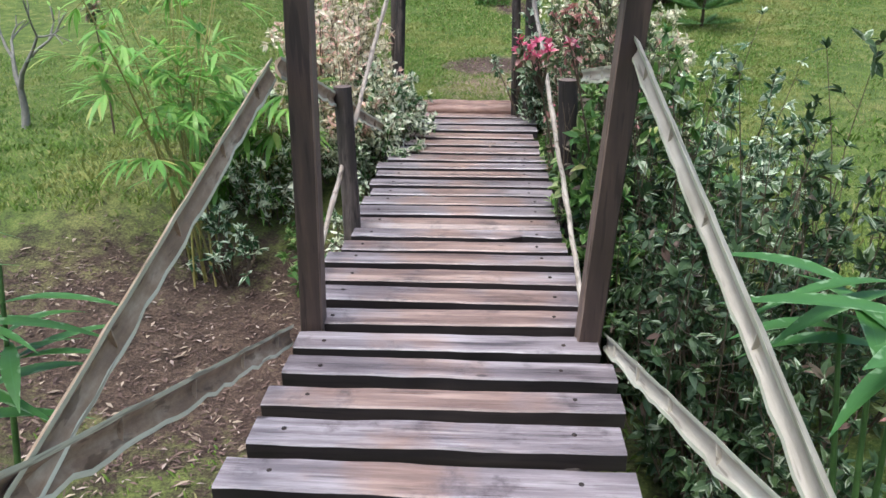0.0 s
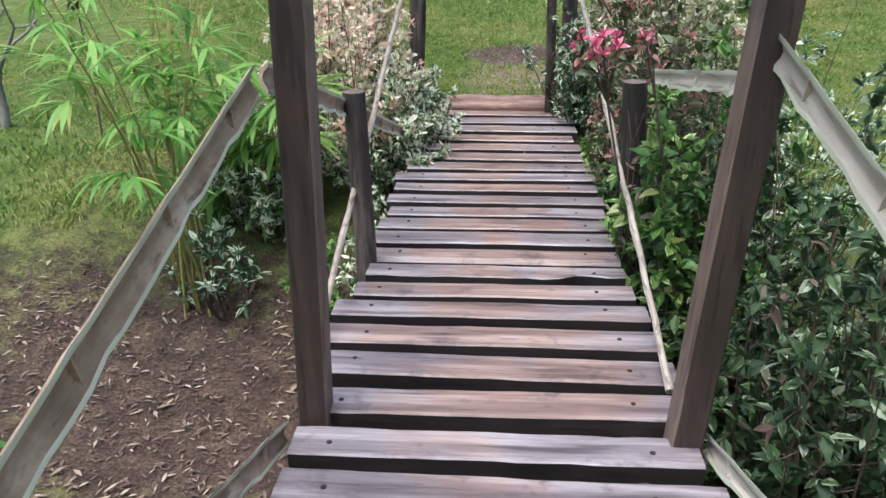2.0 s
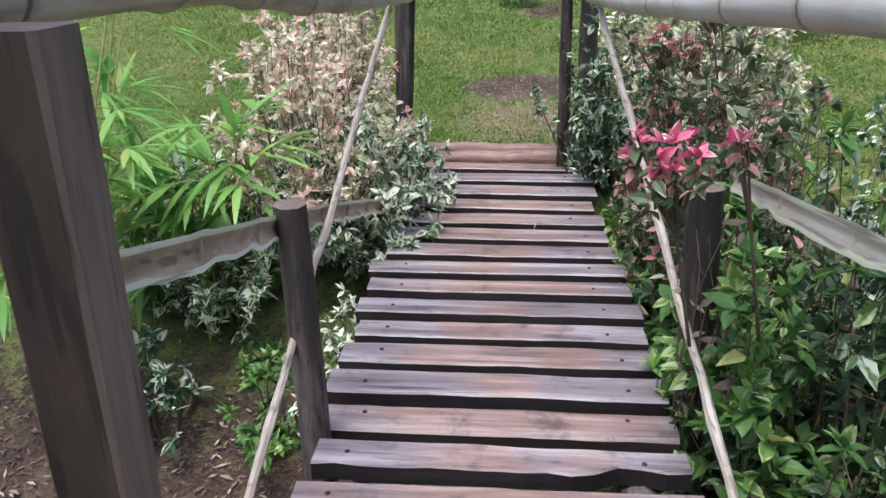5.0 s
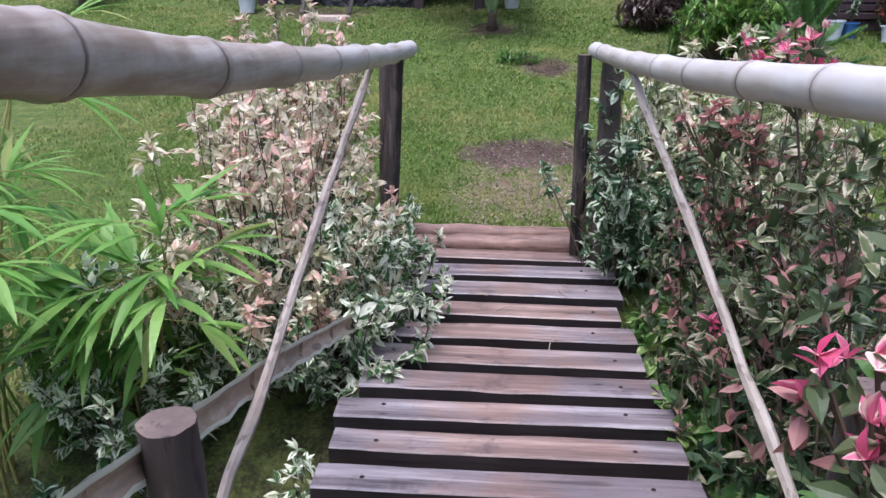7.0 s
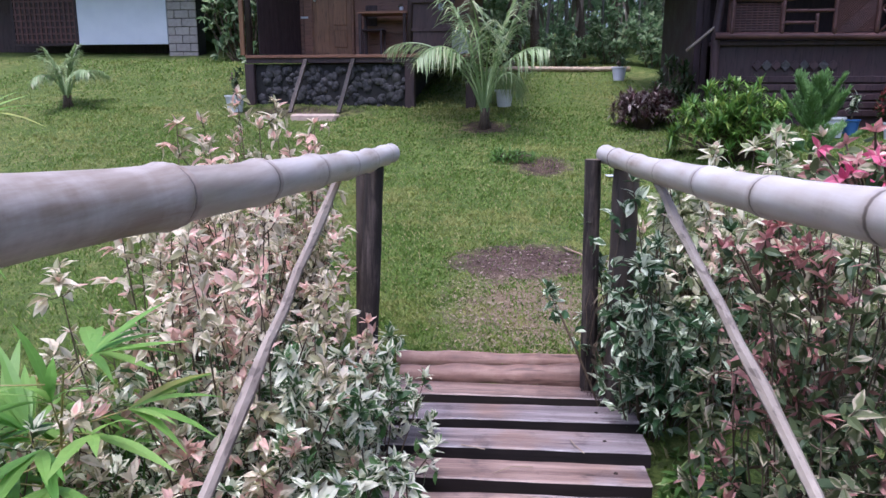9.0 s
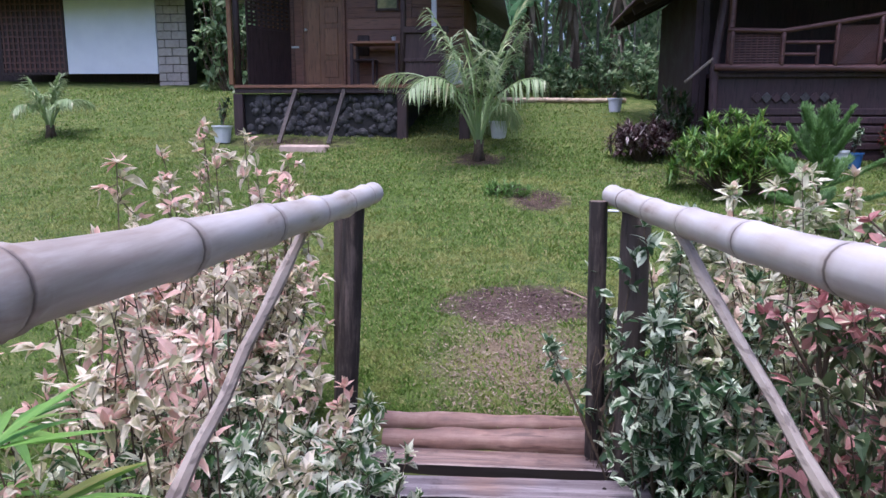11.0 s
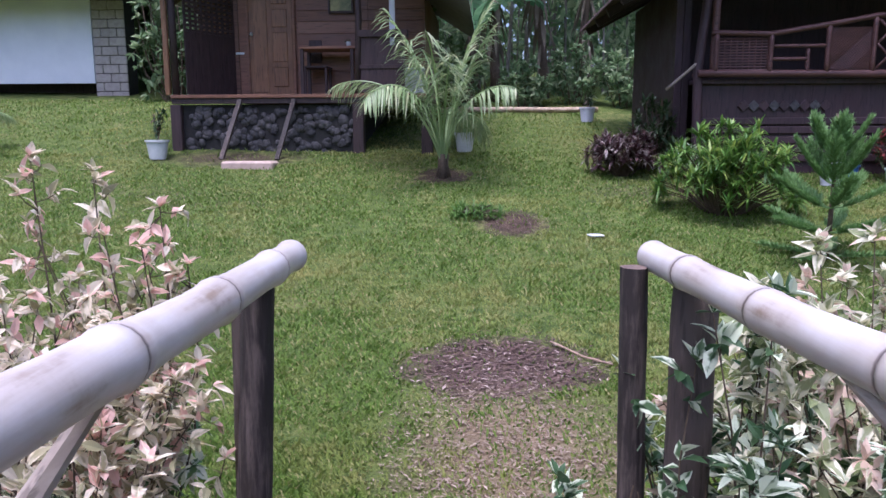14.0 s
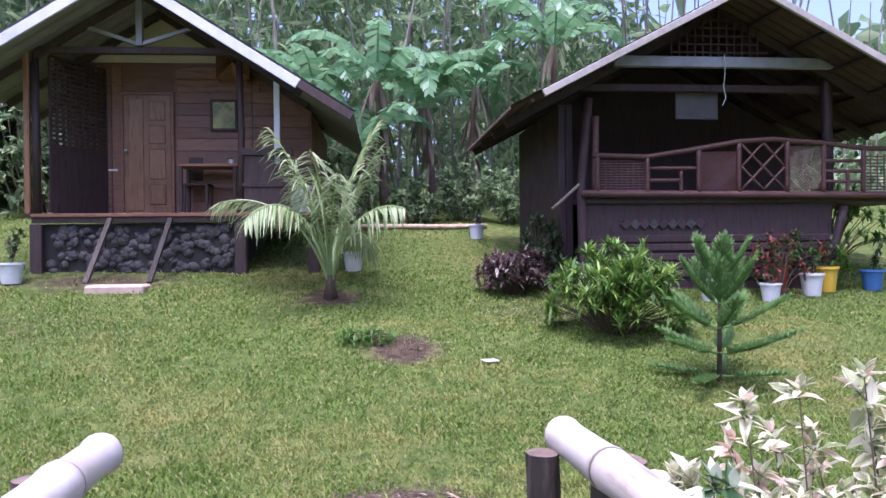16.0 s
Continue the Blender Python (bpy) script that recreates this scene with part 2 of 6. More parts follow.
PLANK = plank_material()
LOG = wood("debarked_log", (0.045, 0.026, 0.021), (0.22, 0.125, 0.092), (0.40, 0.29, 0.225), (1.6, 16, 16), (0.5, 0.85), 0.8, 6.0, 0.1)
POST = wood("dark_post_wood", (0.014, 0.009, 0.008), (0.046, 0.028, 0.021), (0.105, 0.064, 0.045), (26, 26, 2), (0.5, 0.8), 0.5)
PALE_POST = wood("pale_post_wood", (0.05, 0.035, 0.027), (0.16, 0.11, 0.085), (0.30, 0.22, 0.17), (26, 26, 2), (0.5, 0.8), 0.5)
BRACE = wood("grey_brown_bamboo_brace", (0.12, 0.085, 0.06), (0.29, 0.235, 0.18), (0.47, 0.41, 0.33), (26, 1.6, 26), (0.45, 0.75), 0.5, 5.0)
# Plank edges: damp grime, with the shade of the gaps put into the colour.
EDGE_SHADE = wood("wet_shaded_plank_edge", (0.006, 0.005, 0.005), (0.018, 0.012, 0.011), (0.045, 0.030, 0.025), (2, 30, 30), (0.5, 0.8), 0.5)
BARK = wood("stripped_dark_bark", (0.006, 0.005, 0.004), (0.028, 0.020, 0.016), (0.22, 0.17, 0.14), (30, 30, 3.5), (0.6, 0.9), 1.0)
SPLIT = wood("weathered_split_bamboo", (0.065, 0.038, 0.026), (0.34, 0.235, 0.15), (0.70, 0.58, 0.42), (16, 4.0, 16), (0.5, 0.8), 0.7, 11.0)
PALE_SPLIT = wood("pale_split_bamboo", (0.26, 0.20, 0.15), (0.50, 0.44, 0.34), (0.68, 0.64, 0.53), (26, 1.6, 26), (0.45, 0.75), 0.5, 5.0)
SIDING = wood("red_brown_boards", (0.06, 0.028, 0.019), (0.175, 0.078, 0.046), (0.31, 0.155, 0.09), (1.5, 22, 22), (0.35, 0.6), 0.3, 1.5, 0.45)
DOORWOOD = wood("varnished_door", (0.11, 0.05, 0.025), (0.22, 0.105, 0.05), (0.32, 0.165, 0.08), (20, 20, 1.5), (0.3, 0.5), 0.25)
DARKWOOD = wood("dark_house_wood", (0.019, 0.012, 0.013), (0.046, 0.027, 0.027), (0.085, 0.049, 0.046), (20, 20, 2), (0.5, 0.8), 0.4)
NIGHTWOOD = wood("almost_black_maroon_wood", (0.020, 0.011, 0.013), (0.043, 0.022, 0.025), (0.078, 0.041, 0.043), (20, 20, 2), (0.5, 0.8), 0.4)
REDLOG = wood("stained_red_pole", (0.040, 0.016, 0.015), (0.095, 0.040, 0.034), (0.17, 0.080, 0.068), (3, 24, 24), (0.4, 0.65), 0.4)


def bamboo_material(name="pale_bamboo_culm", brown_until=None):
    n = Nodes(name)
    uv = n.node("ShaderNodeUVMap")
    uv.uv_map = "leaf"
    sep = n.node("ShaderNodeSeparateXYZ")
    n.link(uv.outputs["UV"], sep.inputs[0])
    v = n.coords((30, 2.5, 30))
    streak = n.noise(v, 1.0, 6, 0.6)
    w = n.coords((1, 1, 1))
    blotch = n.noise(w, 6.0, 5, 0.65)
    c = n.ramp(n.math("ADD", n.math("MULTIPLY", streak, 0.5), n.math("MULTIPLY", blotch, 0.5)), [(0.33, (0.24, 0.18, 0.13)), (0.43, (0.43, 0.38, 0.33)), (0.60, (0.54, 0.51, 0.48))])
    if brown_until:
        # Near length: brown weathering, deepened by the underside's shade put into the colour.
        browned = n.ramp(n.math("ADD", n.math("MULTIPLY", streak, 0.5), n.math("MULTIPLY", blotch, 0.5)), [(0.34, (0.11, 0.07, 0.045)), (0.47, (0.27, 0.21, 0.16)), (0.62, (0.50, 0.45, 0.40))])
        pos = n.node("ShaderNodeSeparateXYZ")
        n.link(n.coords(shift=False), pos.inputs[0])
        fade = n.math("ADD", n.math("SUBTRACT", brown_until, pos.outputs["Y"]), n.math("MULTIPLY", n.math("SUBTRACT", blotch, 0.5), 2.5))
        c = n.mix(n.math("MULTIPLY", fade, 1.0, True), c, browned)
    near = n.math("ABSOLUTE", n.math("SUBTRACT", n.math("FRACT", sep.outputs["Y"]), 0.5))
    ring = n.math("MULTIPLY", n.math("SUBTRACT", near, n.math("SUBTRACT", 0.50, n.math("MULTIPLY", blotch, 0.12))), 14.0, True)
    c = n.mix(n.math("MULTIPLY", ring, 0.5), c, (0.20, 0.135, 0.085))
    line = n.math("MULTIPLY", n.math("SUBTRACT", near, 0.484), 110.0, True)
    c = n.mix(n.math("MULTIPLY", line, 0.8), c, (0.07, 0.05, 0.04))
    return n.finish(c, n.ramp(blotch, [(0.3, (0.3,) * 3), (0.7, (0.55,) * 3)]), streak, 0.15, 0.004)


BAMBOO = bamboo_material()
AGED_SHADED_BAMBOO = bamboo_material("weathered_shaded_bamboo_culm", 4.9)
CUT = wood("cut_bamboo_edge", (0.46, 0.45, 0.31), (0.66, 0.65, 0.48), (0.78, 0.77, 0.62), (26, 1.6, 26), (0.45, 0.7), 0.3, 5.0)
NAIL = plain("rusty_nail", (0.02, 0.017, 0.016), (0.06, 0.04, 0.03), 60, 0.6, 0.4, 0.6)
STONE = plain("dark_field_stone", (0.014, 0.014, 0.016), (0.085, 0.08, 0.078), 14, 0.75, 0.8, dist=0.02)
MORTAR = plain("dark_mortar", (0.012, 0.012, 0.012), (0.03, 0.028, 0.026), 20, 0.9, 0.5)
SLAB = plain("pinkish_concrete", (0.36, 0.27, 0.22), (0.55, 0.42, 0.34), 10, 0.85, 0.5)
BLOCK = plain("grey_concrete_block", (0.30, 0.27, 0.25), (0.46, 0.42, 0.38), 12, 0.9, 0.6)
WHITE = plain("white_tarpaulin", (0.66, 0.69, 0.75), (0.78, 0.81, 0.86), 1.2, 0.5, 0.15, dist=0.03)
BARGE = plain("bluish_white_paint", (0.50, 0.51, 0.60), (0.68, 0.69, 0.78), 5, 0.55, 0.15)
CREAM = plain("cream_board", (0.40, 0.36, 0.28), (0.52, 0.47, 0.38), 3, 0.7, 0.1)
TIN = plain("grey_metal_roof", (0.20, 0.20, 0.22), (0.34, 0.34, 0.37), 4, 0.45, 0.2, 0.3)
THATCH = plain("brown_roof_sheet", (0.045, 0.026, 0.024), (0.10, 0.055, 0.05), 9, 0.7, 0.5)
PLASTIC = plain("white_plastic", (0.50, 0.52, 0.54), (0.70, 0.71, 0.72), 9, 0.4, 0.05)
STEM = plain("brown_stem", (0.045, 0.03, 0.018), (0.14, 0.10, 0.06), 30, 0.8, 0.5)
GREENSTEM = plain("yellow_green_stem", (0.16, 0.17, 0.04), (0.36, 0.30, 0.09), 25, 0.5, 0.2)
DARKSTEM = plain("dark_green_stalk", (0.03, 0.07, 0.015), (0.09, 0.16, 0.04), 25, 0.5, 0.2)
GREYSTEM = plain("grey_stem", (0.12, 0.11, 0.09), (0.26, 0.24, 0.20), 25, 0.8, 0.4)


# ---------------------------------------------------------------- ground
def lerp_table(x, table):
    if x <= table[0][0]:
        return table[0][1]
    for (a, p), (b, q) in zip(table, table[1:]):
        if x <= b:
            s = (x - a) / (b - a)
            return p + (q - p) * s
    return table[-1][1]


MIDDLE = [(-60, -0.8), (-3, -0.75), (0.5, -0.95), (3.4, -1.02), (4.4, -0.75), (5.6, -0.28), (6.5, -0.02), (7.5, 0.02), (8.6, 0.08), (9.8, 0.19), (11.3, 0.39), (12.6, 0.58), (14, 0.82), (14.8, 1.02), (15.5, 1.16), (17, 1.45), (20, 2.03), (24, 2.7), (40, 4.4), (90, 7), (400, 14)]
SIDE = [(-60, -0.6), (1.0, -0.72), (3.0, -0.66), (4.4, -0.42), (5.7, -0.2), (7.5, 0.0), (8.6, 0.08), (9.8, 0.19), (11.3, 0.39), (12.6, 0.58), (14, 0.82), (14.8, 1.02), (15.5, 1.16), (17, 1.45), (20, 2.03), (24, 2.7), (40, 4.4), (90, 7), (400, 14)]


def ground_z(x, y):
    s = min(1.0, max(0.0, (abs(x) - 1.2) / 2.2))
    s = s * s * (3 - 2 * s)
    z = lerp_table(y, MIDDLE) * (1 - s) + lerp_table(y, SIDE) * s
    near = 1.0 if y < 5.2 and x < 1 else 0.35
    z += near * 0.05 * noise.noise((x * 1.3, y * 1.3, 0)) + 0.02 * near * noise.noise((x * 4, y * 4, 3))
    return z


def ground_material():
    n = Nodes("lawn_and_soil")
    v = n.coords(shift=False)
    fine = n.noise(v, 60, 6, 0.7)
    mid = n.noise(v, 7, 5, 0.65)
    big = n.noise(v, 0.7, 4, 0.55)
    grass = n.ramp(n.math("ADD", n.math("MULTIPLY", fine, 0.5), n.math("MULTIPLY", mid, 0.5)), [(0.35, (0.028, 0.055, 0.010)), (0.5, (0.090, 0.128, 0.026)), (0.66, (0.19, 0.215, 0.055))])
    dry = n.ramp(fine, [(0.35, (0.12, 0.115, 0.035)), (0.65, (0.28, 0.255, 0.10))])
    c = n.mix(n.math("MULTIPLY", n.math("SUBTRACT", n.math("ADD", n.math("MULTIPLY", mid, 0.5), n.math("MULTIPLY", big, 0.6)), 0.56), 4.5, True), grass, dry)
    soil = n.ramp(n.math("ADD", n.math("MULTIPLY", fine, 0.6), n.math("MULTIPLY", mid, 0.4)), [(0.35, (0.026, 0.017, 0.014)), (0.5, (0.080, 0.050, 0.038)), (0.68, (0.19, 0.125, 0.095))])
    straw = n.ramp(n.math("ADD", n.math("MULTIPLY", fine, 0.6), n.math("MULTIPLY", mid, 0.4)), [(0.35, (0.10, 0.065, 0.040)), (0.5, (0.24, 0.165, 0.105)), (0.68, (0.42, 0.32, 0.22))])
    sep = n.node("ShaderNodeSeparateXYZ")
    n.link(v, sep.inputs[0])
    wob = n.math("ADD", n.math("MULTIPLY", n.math("SUBTRACT", mid, 0.5), 1.5), n.math("MULTIPLY", n.math("SUBTRACT", fine, 0.5), 0.8))
    for x, y, rx, ry, soft, keep in ((-1.6, 3.6, 2.0, 1.5, 2.0, 0.95), (-0.1, 3.0, 1.4, 3.4, 1.6, 0.95), (0.3, 8.45, 0.66, 0.52, 2.5, 0.9), (0.68, 11.85, 0.42, 0.55, 2.5, 0.9), (0.28, 7.45, 0.66, 1.05, 1.5, 0.85), (-3.2, 12.9, 1.6, 0.9, 0.8, 0.55), (2.6, 13.2, 1.2, 0.7, 1.0, 0.7), (-2.2, 5.6, 0.9, 0.7, 0.9, 0.6), (0.0, 14.0, 0.42, 0.42, 3, 0.9), (-3.0, 14.9, 1.3, 0.5, 1.5, 0.8), (-2.6, 2.6, 0.6, 0.5, 1.5, 0.8)):
        dx = n.math("DIVIDE", n.math("SUBTRACT", sep.outputs["X"], x), rx)
        dy = n.math("DIVIDE", n.math("SUBTRACT", sep.outputs["Y"], y), ry)
        d = n.math("SQRT", n.math("ADD", n.math("MULTIPLY", dx, dx), n.math("MULTIPLY", dy, dy)))
        m = n.math("MULTIPLY", n.math("SUBTRACT", 1.0, n.math("ADD", d, wob)), soft, True)
        c = n.mix(n.math("MULTIPLY", m, keep), c, straw if keep == 0.85 else soil)
    return n.finish(c, 0.9, n.math("ADD", fine, mid), 0.9, 0.03, spec=0.2)


def build_ground():
    def steps(lo, hi, dense_lo, dense_hi, fine, coarse):
        out, x = [], lo
        while x < hi:
            out.append(x)
            far = max(dense_lo - x, x - dense_hi, 0)
            x += fine + coarse * far
        return out + [hi]
    xs = steps(-400, 400, -6, 6, 0.14, 0.12)
    ys = steps(-300, 400, -1, 18, 0.14, 0.12)
    g = Geo()
    g.v = [(x, y, ground_z(x, y)) for y in ys for x in xs]
    w = len(xs)
    g.f = [(j * w + i, j * w + i + 1, (j + 1) * w + i + 1, (j + 1) * w + i) for j in range(len(ys) - 1) for i in range(w - 1)]
    g.uv = [[(0.5, 0.5)] * 4] * len(g.f)
    ob = part("ground", g, ground_material(), smooth=True)
    tagged(ob, "mown green lawn with bare brown soil patches", "lawn", kind="structure")


build_ground()


# ---------------------------------------------------------------- footbridge
bridge = thing("footbridge", "weathered wooden plank footbridge with pale bamboo handrails", "bridge")


def deck_z(y):
    return lerp_table(y, [(-3, 0.0), (3.0, 0.0), (4.2, -0.05), (6.5, -0.045)])


def culm(name, pts, radius, gap, parent, label, rng, mat=BAMBOO, swell=0.10, ends=(1.0, 1.0)):
    """A bamboo pole along pts: slightly waisted lengths between swollen nodes."""
    pts = [Vector(p) for p in pts]
    lens = [0.0]
    for a, b in zip(pts, pts[1:]):
        lens.append(lens[-1] + (b - a).length)

    def at(s):
        for k in range(len(pts) - 1):
            if s <= lens[k + 1] or k == len(pts) - 2:
                u = (s - lens[k]) / (lens[k + 1] - lens[k])
                return pts[k].lerp(pts[k + 1], u)
    total, s, rows = lens[-1], 0.0, []
    k = 0
    while s < total - 0.02:
        length = min(gap * rng.uniform(0.92, 1.08), total - s)
        r = radius * rng.uniform(0.98, 1.02) * (ends[0] + (ends[1] - ends[0]) * max(0.0, (s / total - 0.55) / 0.45))
        for u, w in ((0.0, 1 + swell * 0.3), (0.03, 1 + swell), (0.09, 1.02), (0.3, 0.985), (0.7, 0.985), (0.9, 1.03), (0.965, 1 + swell * 1.05), (0.995, 1 + swell * 0.5)):
            rows.append((s + length * u, r * w, k + u))
        s += length
        k += 1
    g = Geo()
    sides = 18
    side = Vector((1, 0, 0))
    vs, fs, uvs = [], [], []
    for s0, r, u in rows:
        c = at(min(s0, total))
        d = (at(min(s0 + 0.02, total)) - at(max(s0 - 0.02, 0))).normalized()
        a = (side - d * side.dot(d)).normalized()
        b = d.cross(a)
        vs += [tuple(c + (a * math.cos(2 * math.pi * q / sides) + b * math.sin(2 * math.pi * q / sides)) * r) for q in range(sides)]
    for i in range(len(rows) - 1):
        for q in range(sides):
            j = (q + 1) % sides
            fs.append((i * sides + q, i * sides + j, (i + 1) * sides + j, (i + 1) * sides + q))
            u0, u1 = rows[i][2], rows[i + 1][2]
            if int(u1) > int(u0):
                u1 = int(u0) + 0.999
            uvs.append([(q / sides, u0), ((q + 1) / sides, u0), ((q + 1) / sides, u1), (q / sides, u1)])
    last = (len(rows) - 1) * sides
    fs += [tuple(range(sides - 1, -1, -1)), tuple(range(last, last + sides))]
    uvs += [[(0.5, 0.3)] * sides] * 2
    g.add(vs, fs, uvs)
    return smooth_by_angle(part(name, g, mat, parent, label), 50)


rng = random.Random(4)
culm("bamboo_handrail", [(-0.53, -3.0, 1.36), (-0.51, 1.0, 1.325), (-0.50, 2.7, 1.30), (-0.497, 3.1, 1.278), (-0.487, 3.7, 1.205), (-0.477, 4.4, 1.152), (-0.46, 5.7, 1.078), (-0.455, 6.47, 1.05)], 0.0425, 0.415, bridge, "bamboo handrail with swollen nodes, brown from weathering and painted shade along most of its length", rng, AGED_SHADED_BAMBOO, swell=0.13, ends=(1.10, 0.95))
culm("bamboo_handrail", [(0.66, -3.0, 1.42), (0.62, 0.7, 1.36), (0.585, 2.9, 1.24), (0.575, 3.6, 1.185), (0.555, 4.6, 1.115), (0.54, 5.6, 1.07), (0.53, 6.43, 1.052)], 0.042, 0.40, bridge, "pale dry bamboo handrail with dark node rings", rng, swell=0.08, ends=(1.0, 0.95))


def half_culm(name, a, b, width, parent, label, rng, facing, mat):
    """A split bamboo lath: a shallow curved strip with thickness, ragged along one edge."""
    a, b = Vector(a), Vector(b)
    d = (b - a).normalized()
    total = (b - a).length
    n = max(6, int(total / 0.06))
    out = Vector(facing)
    out = (out - d * out.dot(d)).normalized()
    across = d.cross(out)
    low = 4 if across.z < 0 else 0
    g = Geo()
    vs, fs = [], []
    for i in range(n + 1):
        node = 1.0 + (0.10 if i % 6 == 3 else 0.0)
        rag = rng.uniform(-0.010, 0.004)
        for outer in (True, False):
            row = []
            for q in range(5):
                s = q / 4 - 0.5
                off = -(0.25 - s * s) * width * 1.1 * node
                row.append((s * (width + (0.0 if outer else 0.024)) * node + (rag if q == low else 0), total * i / n, off - (0.0 if outer or q in (0, 4) else 0.009)))
            vs += row if outer else row[::-1]
    for i in range(n):
        for q in range(10):
            j = (q + 1) % 10
            fs.append((i * 10 + q, i * 10 + j, (i + 1) * 10 + j, (i + 1) * 10 + q))
    fs += [tuple(range(9, -1, -1)), tuple(range(n * 10, n * 10 + 10))]
    g.add(vs, fs)
    ob = smooth_by_angle(part(name, g, mat, parent, label), 40)
    ob.data.materials.append(CUT)
    for p in ob.data.polygons:
        ids = {v % 10 for v in p.vertices}
        p.material_index = 1 if len(p.vertices) == 4 and ids in ({4, 5}, {0, 9}) else 0
    for k in range(3, n, 6):
        w = Geo()
        w.add([(-width * 0.46, 0, 0), (width * 0.46, 0, 0), (width * 0.3, 0, -width * 0.2), (-width * 0.3, 0, -width * 0.2), (-width * 0.46, 0.004, 0), (width * 0.46, 0.004, 0), (width * 0.3, 0.004, -width * 0.2), (-width * 0.3, 0.004, -width * 0.2)],
              [(0, 1, 2, 3), (7, 6, 5, 4), (0, 4, 5, 1), (1, 5, 6, 2), (2, 6, 7, 3), (3, 7, 4, 0)])
        wall = part("node_wall", w, mat, ob)
        wall.matrix_basis = pose(0, total * k / n, -width * 0.07)
    ob.matrix_basis = Matrix(((across.x, d.x, out.x, a.x), (across.y, d.y, out.y, a.y), (across.z, d.z, out.z, a.z), (0, 0, 0, 1)))
    return ob


for a, b, w in (((-0.50, 2.27, 0.965), (-0.50, -1.2, 0.06), 0.054), ((-0.50, 2.20, 0.0), (-0.50, 0.2, 0.76), 0.054), ((-0.50, 2.36, 0.955), (-0.54, 4.2, 0.40), 0.052), ((-0.54, 4.15, 0.41), (-0.50, 5.5, -0.03), 0.052)):
    half_culm("split_bamboo_rail", a, b, w, bridge, "split weathered bamboo rail, ragged along one edge", rng, (1, 0, 0), SPLIT)
for a, b, w in (((0.655, 2.20, 1.04), (0.665, -1.2, 0.10), 0.052), ((0.655, 2.25, -0.03), (0.665, 0.2, 0.70), 0.050), ((0.65, 2.30, 0.95), (0.68, 3.55, 0.74), 0.032)):
    half_culm("split_bamboo_rail", a, b, w, bridge, "split pale bamboo rail", rng, (-1, 0, 0), PALE_SPLIT)
for a, b in (((-0.505, 5.48, 1.05), (-0.515, 2.40, -0.02)), ((0.545, 5.52, 1.05), (0.605, 2.45, 0.0))):
    g = Geo()
    n = 22
    pts = [Vector(a).lerp(Vector(b), i / n) + Vector((rng.uniform(-0.004, 0.004), 0, rng.uniform(-0.005, 0.005))) for i in range(n + 1)]
    g.tube(pts, [0.0145 * (1.25 if i % 5 == 2 else 1.0) * (1 - 0.25 * i / n) for i in range(n + 1)], 7)
    smooth_by_angle(part("bamboo_brace", g, BRACE, bridge, "thin grey-brown bamboo brace"))


def squared_post(x, y, w, z0, z1, lean=(0, 0)):
    g = Geo()
    m = pose(x, y, 0) @ Matrix(((1, 0, lean[0], 0), (0, 1, lean[1], 0), (0, 0, 1, 0), (0, 0, 0, 1)))
    n = 14
    for i in range(n + 1):
        z = z0 + (z1 - z0) * i / n
        h = w / 2 * (1 + 0.03 * noise.noise((x * 9, z * 3, 0)))
        b = 0.006 + 0.003 * noise.noise((x, z * 7, 4))
        ring = [(-h + b, -h), (h - b, -h), (h, -h + b), (h, h - b), (h - b, h), (-h + b, h), (-h, h - b), (-h, -h + b)]
        g.v += [tuple(m @ Vector((p + 0.003 * noise.noise((z * 2.5, 7, x)), q, z))) for p, q in ring]
    for i in range(n):
        for q in range(8):
            j = (q + 1) % 8
            g.f.append([i * 8 + q, i * 8 + j, i * 8 + 8 + j, i * 8 + 8 + q])
    g.f += [list(range(7, -1, -1)), list(range(n * 8, n * 8 + 8))]
    g.uv = [[(0.5, 0.5)] * len(f) for f in g.f]
    ob = part("square_post", g, POST, bridge, "square dark timber rail post with a paler inner side")
    ob.data.materials.append(PALE_POST)
    # Faces that point towards the deck take the paler wood.
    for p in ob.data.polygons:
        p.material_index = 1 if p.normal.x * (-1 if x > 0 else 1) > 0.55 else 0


squared_post(-0.447, 2.31, 0.086, -1.05, 1.275, (0.032, 0))
squared_post(0.592, 2.235, 0.085, -1.05, 1.262, (0.058, 0))


def round_post(x, y, r, z0, z1, lean=(0, 0), label="round dark bark-stripped post", mat=BARK, seed=0):
    g = Geo()
    n, sides = 20, 28
    vs, fs = [], []
    for i in range(n + 1):
        s = i / n
        z = z0 + (z1 - z0) * s
        for q in range(sides):
            a = 2 * math.pi * q / sides
            rr = r * (1.06 - 0.1 * s) * (1 + 0.10 * noise.noise((math.cos(a) * 1.2 + seed * 9, math.sin(a) * 1.2, z * 4)) + 0.05 * noise.noise((math.cos(a) * 4, math.sin(a) * 4 + seed, z * 9)) + 0.07 * noise.noise((math.cos(a) * 7 + seed, math.sin(a) * 7, z * 1.6)))
            vs.append((x + lean[0] * z + rr * math.cos(a), y + lean[1] * z + rr * math.sin(a), z))
    for i in range(n):
        for q in range(sides):
            j = (q + 1) % sides
            fs.append((i * sides + q, i * sides + j, (i + 1) * sides + j, (i + 1) * sides + q))
    fs += [tuple(range(sides - 1, -1, -1)), tuple(range(n * sides, n * sides + sides))]
    g.add(vs, fs)
    ob = smooth_by_angle(part("round_post", g, mat, bridge, label), 50)
    ob.data.materials.append(PALE_POST)
    ob.data.polygons[-1].material_index = 1
    return ob


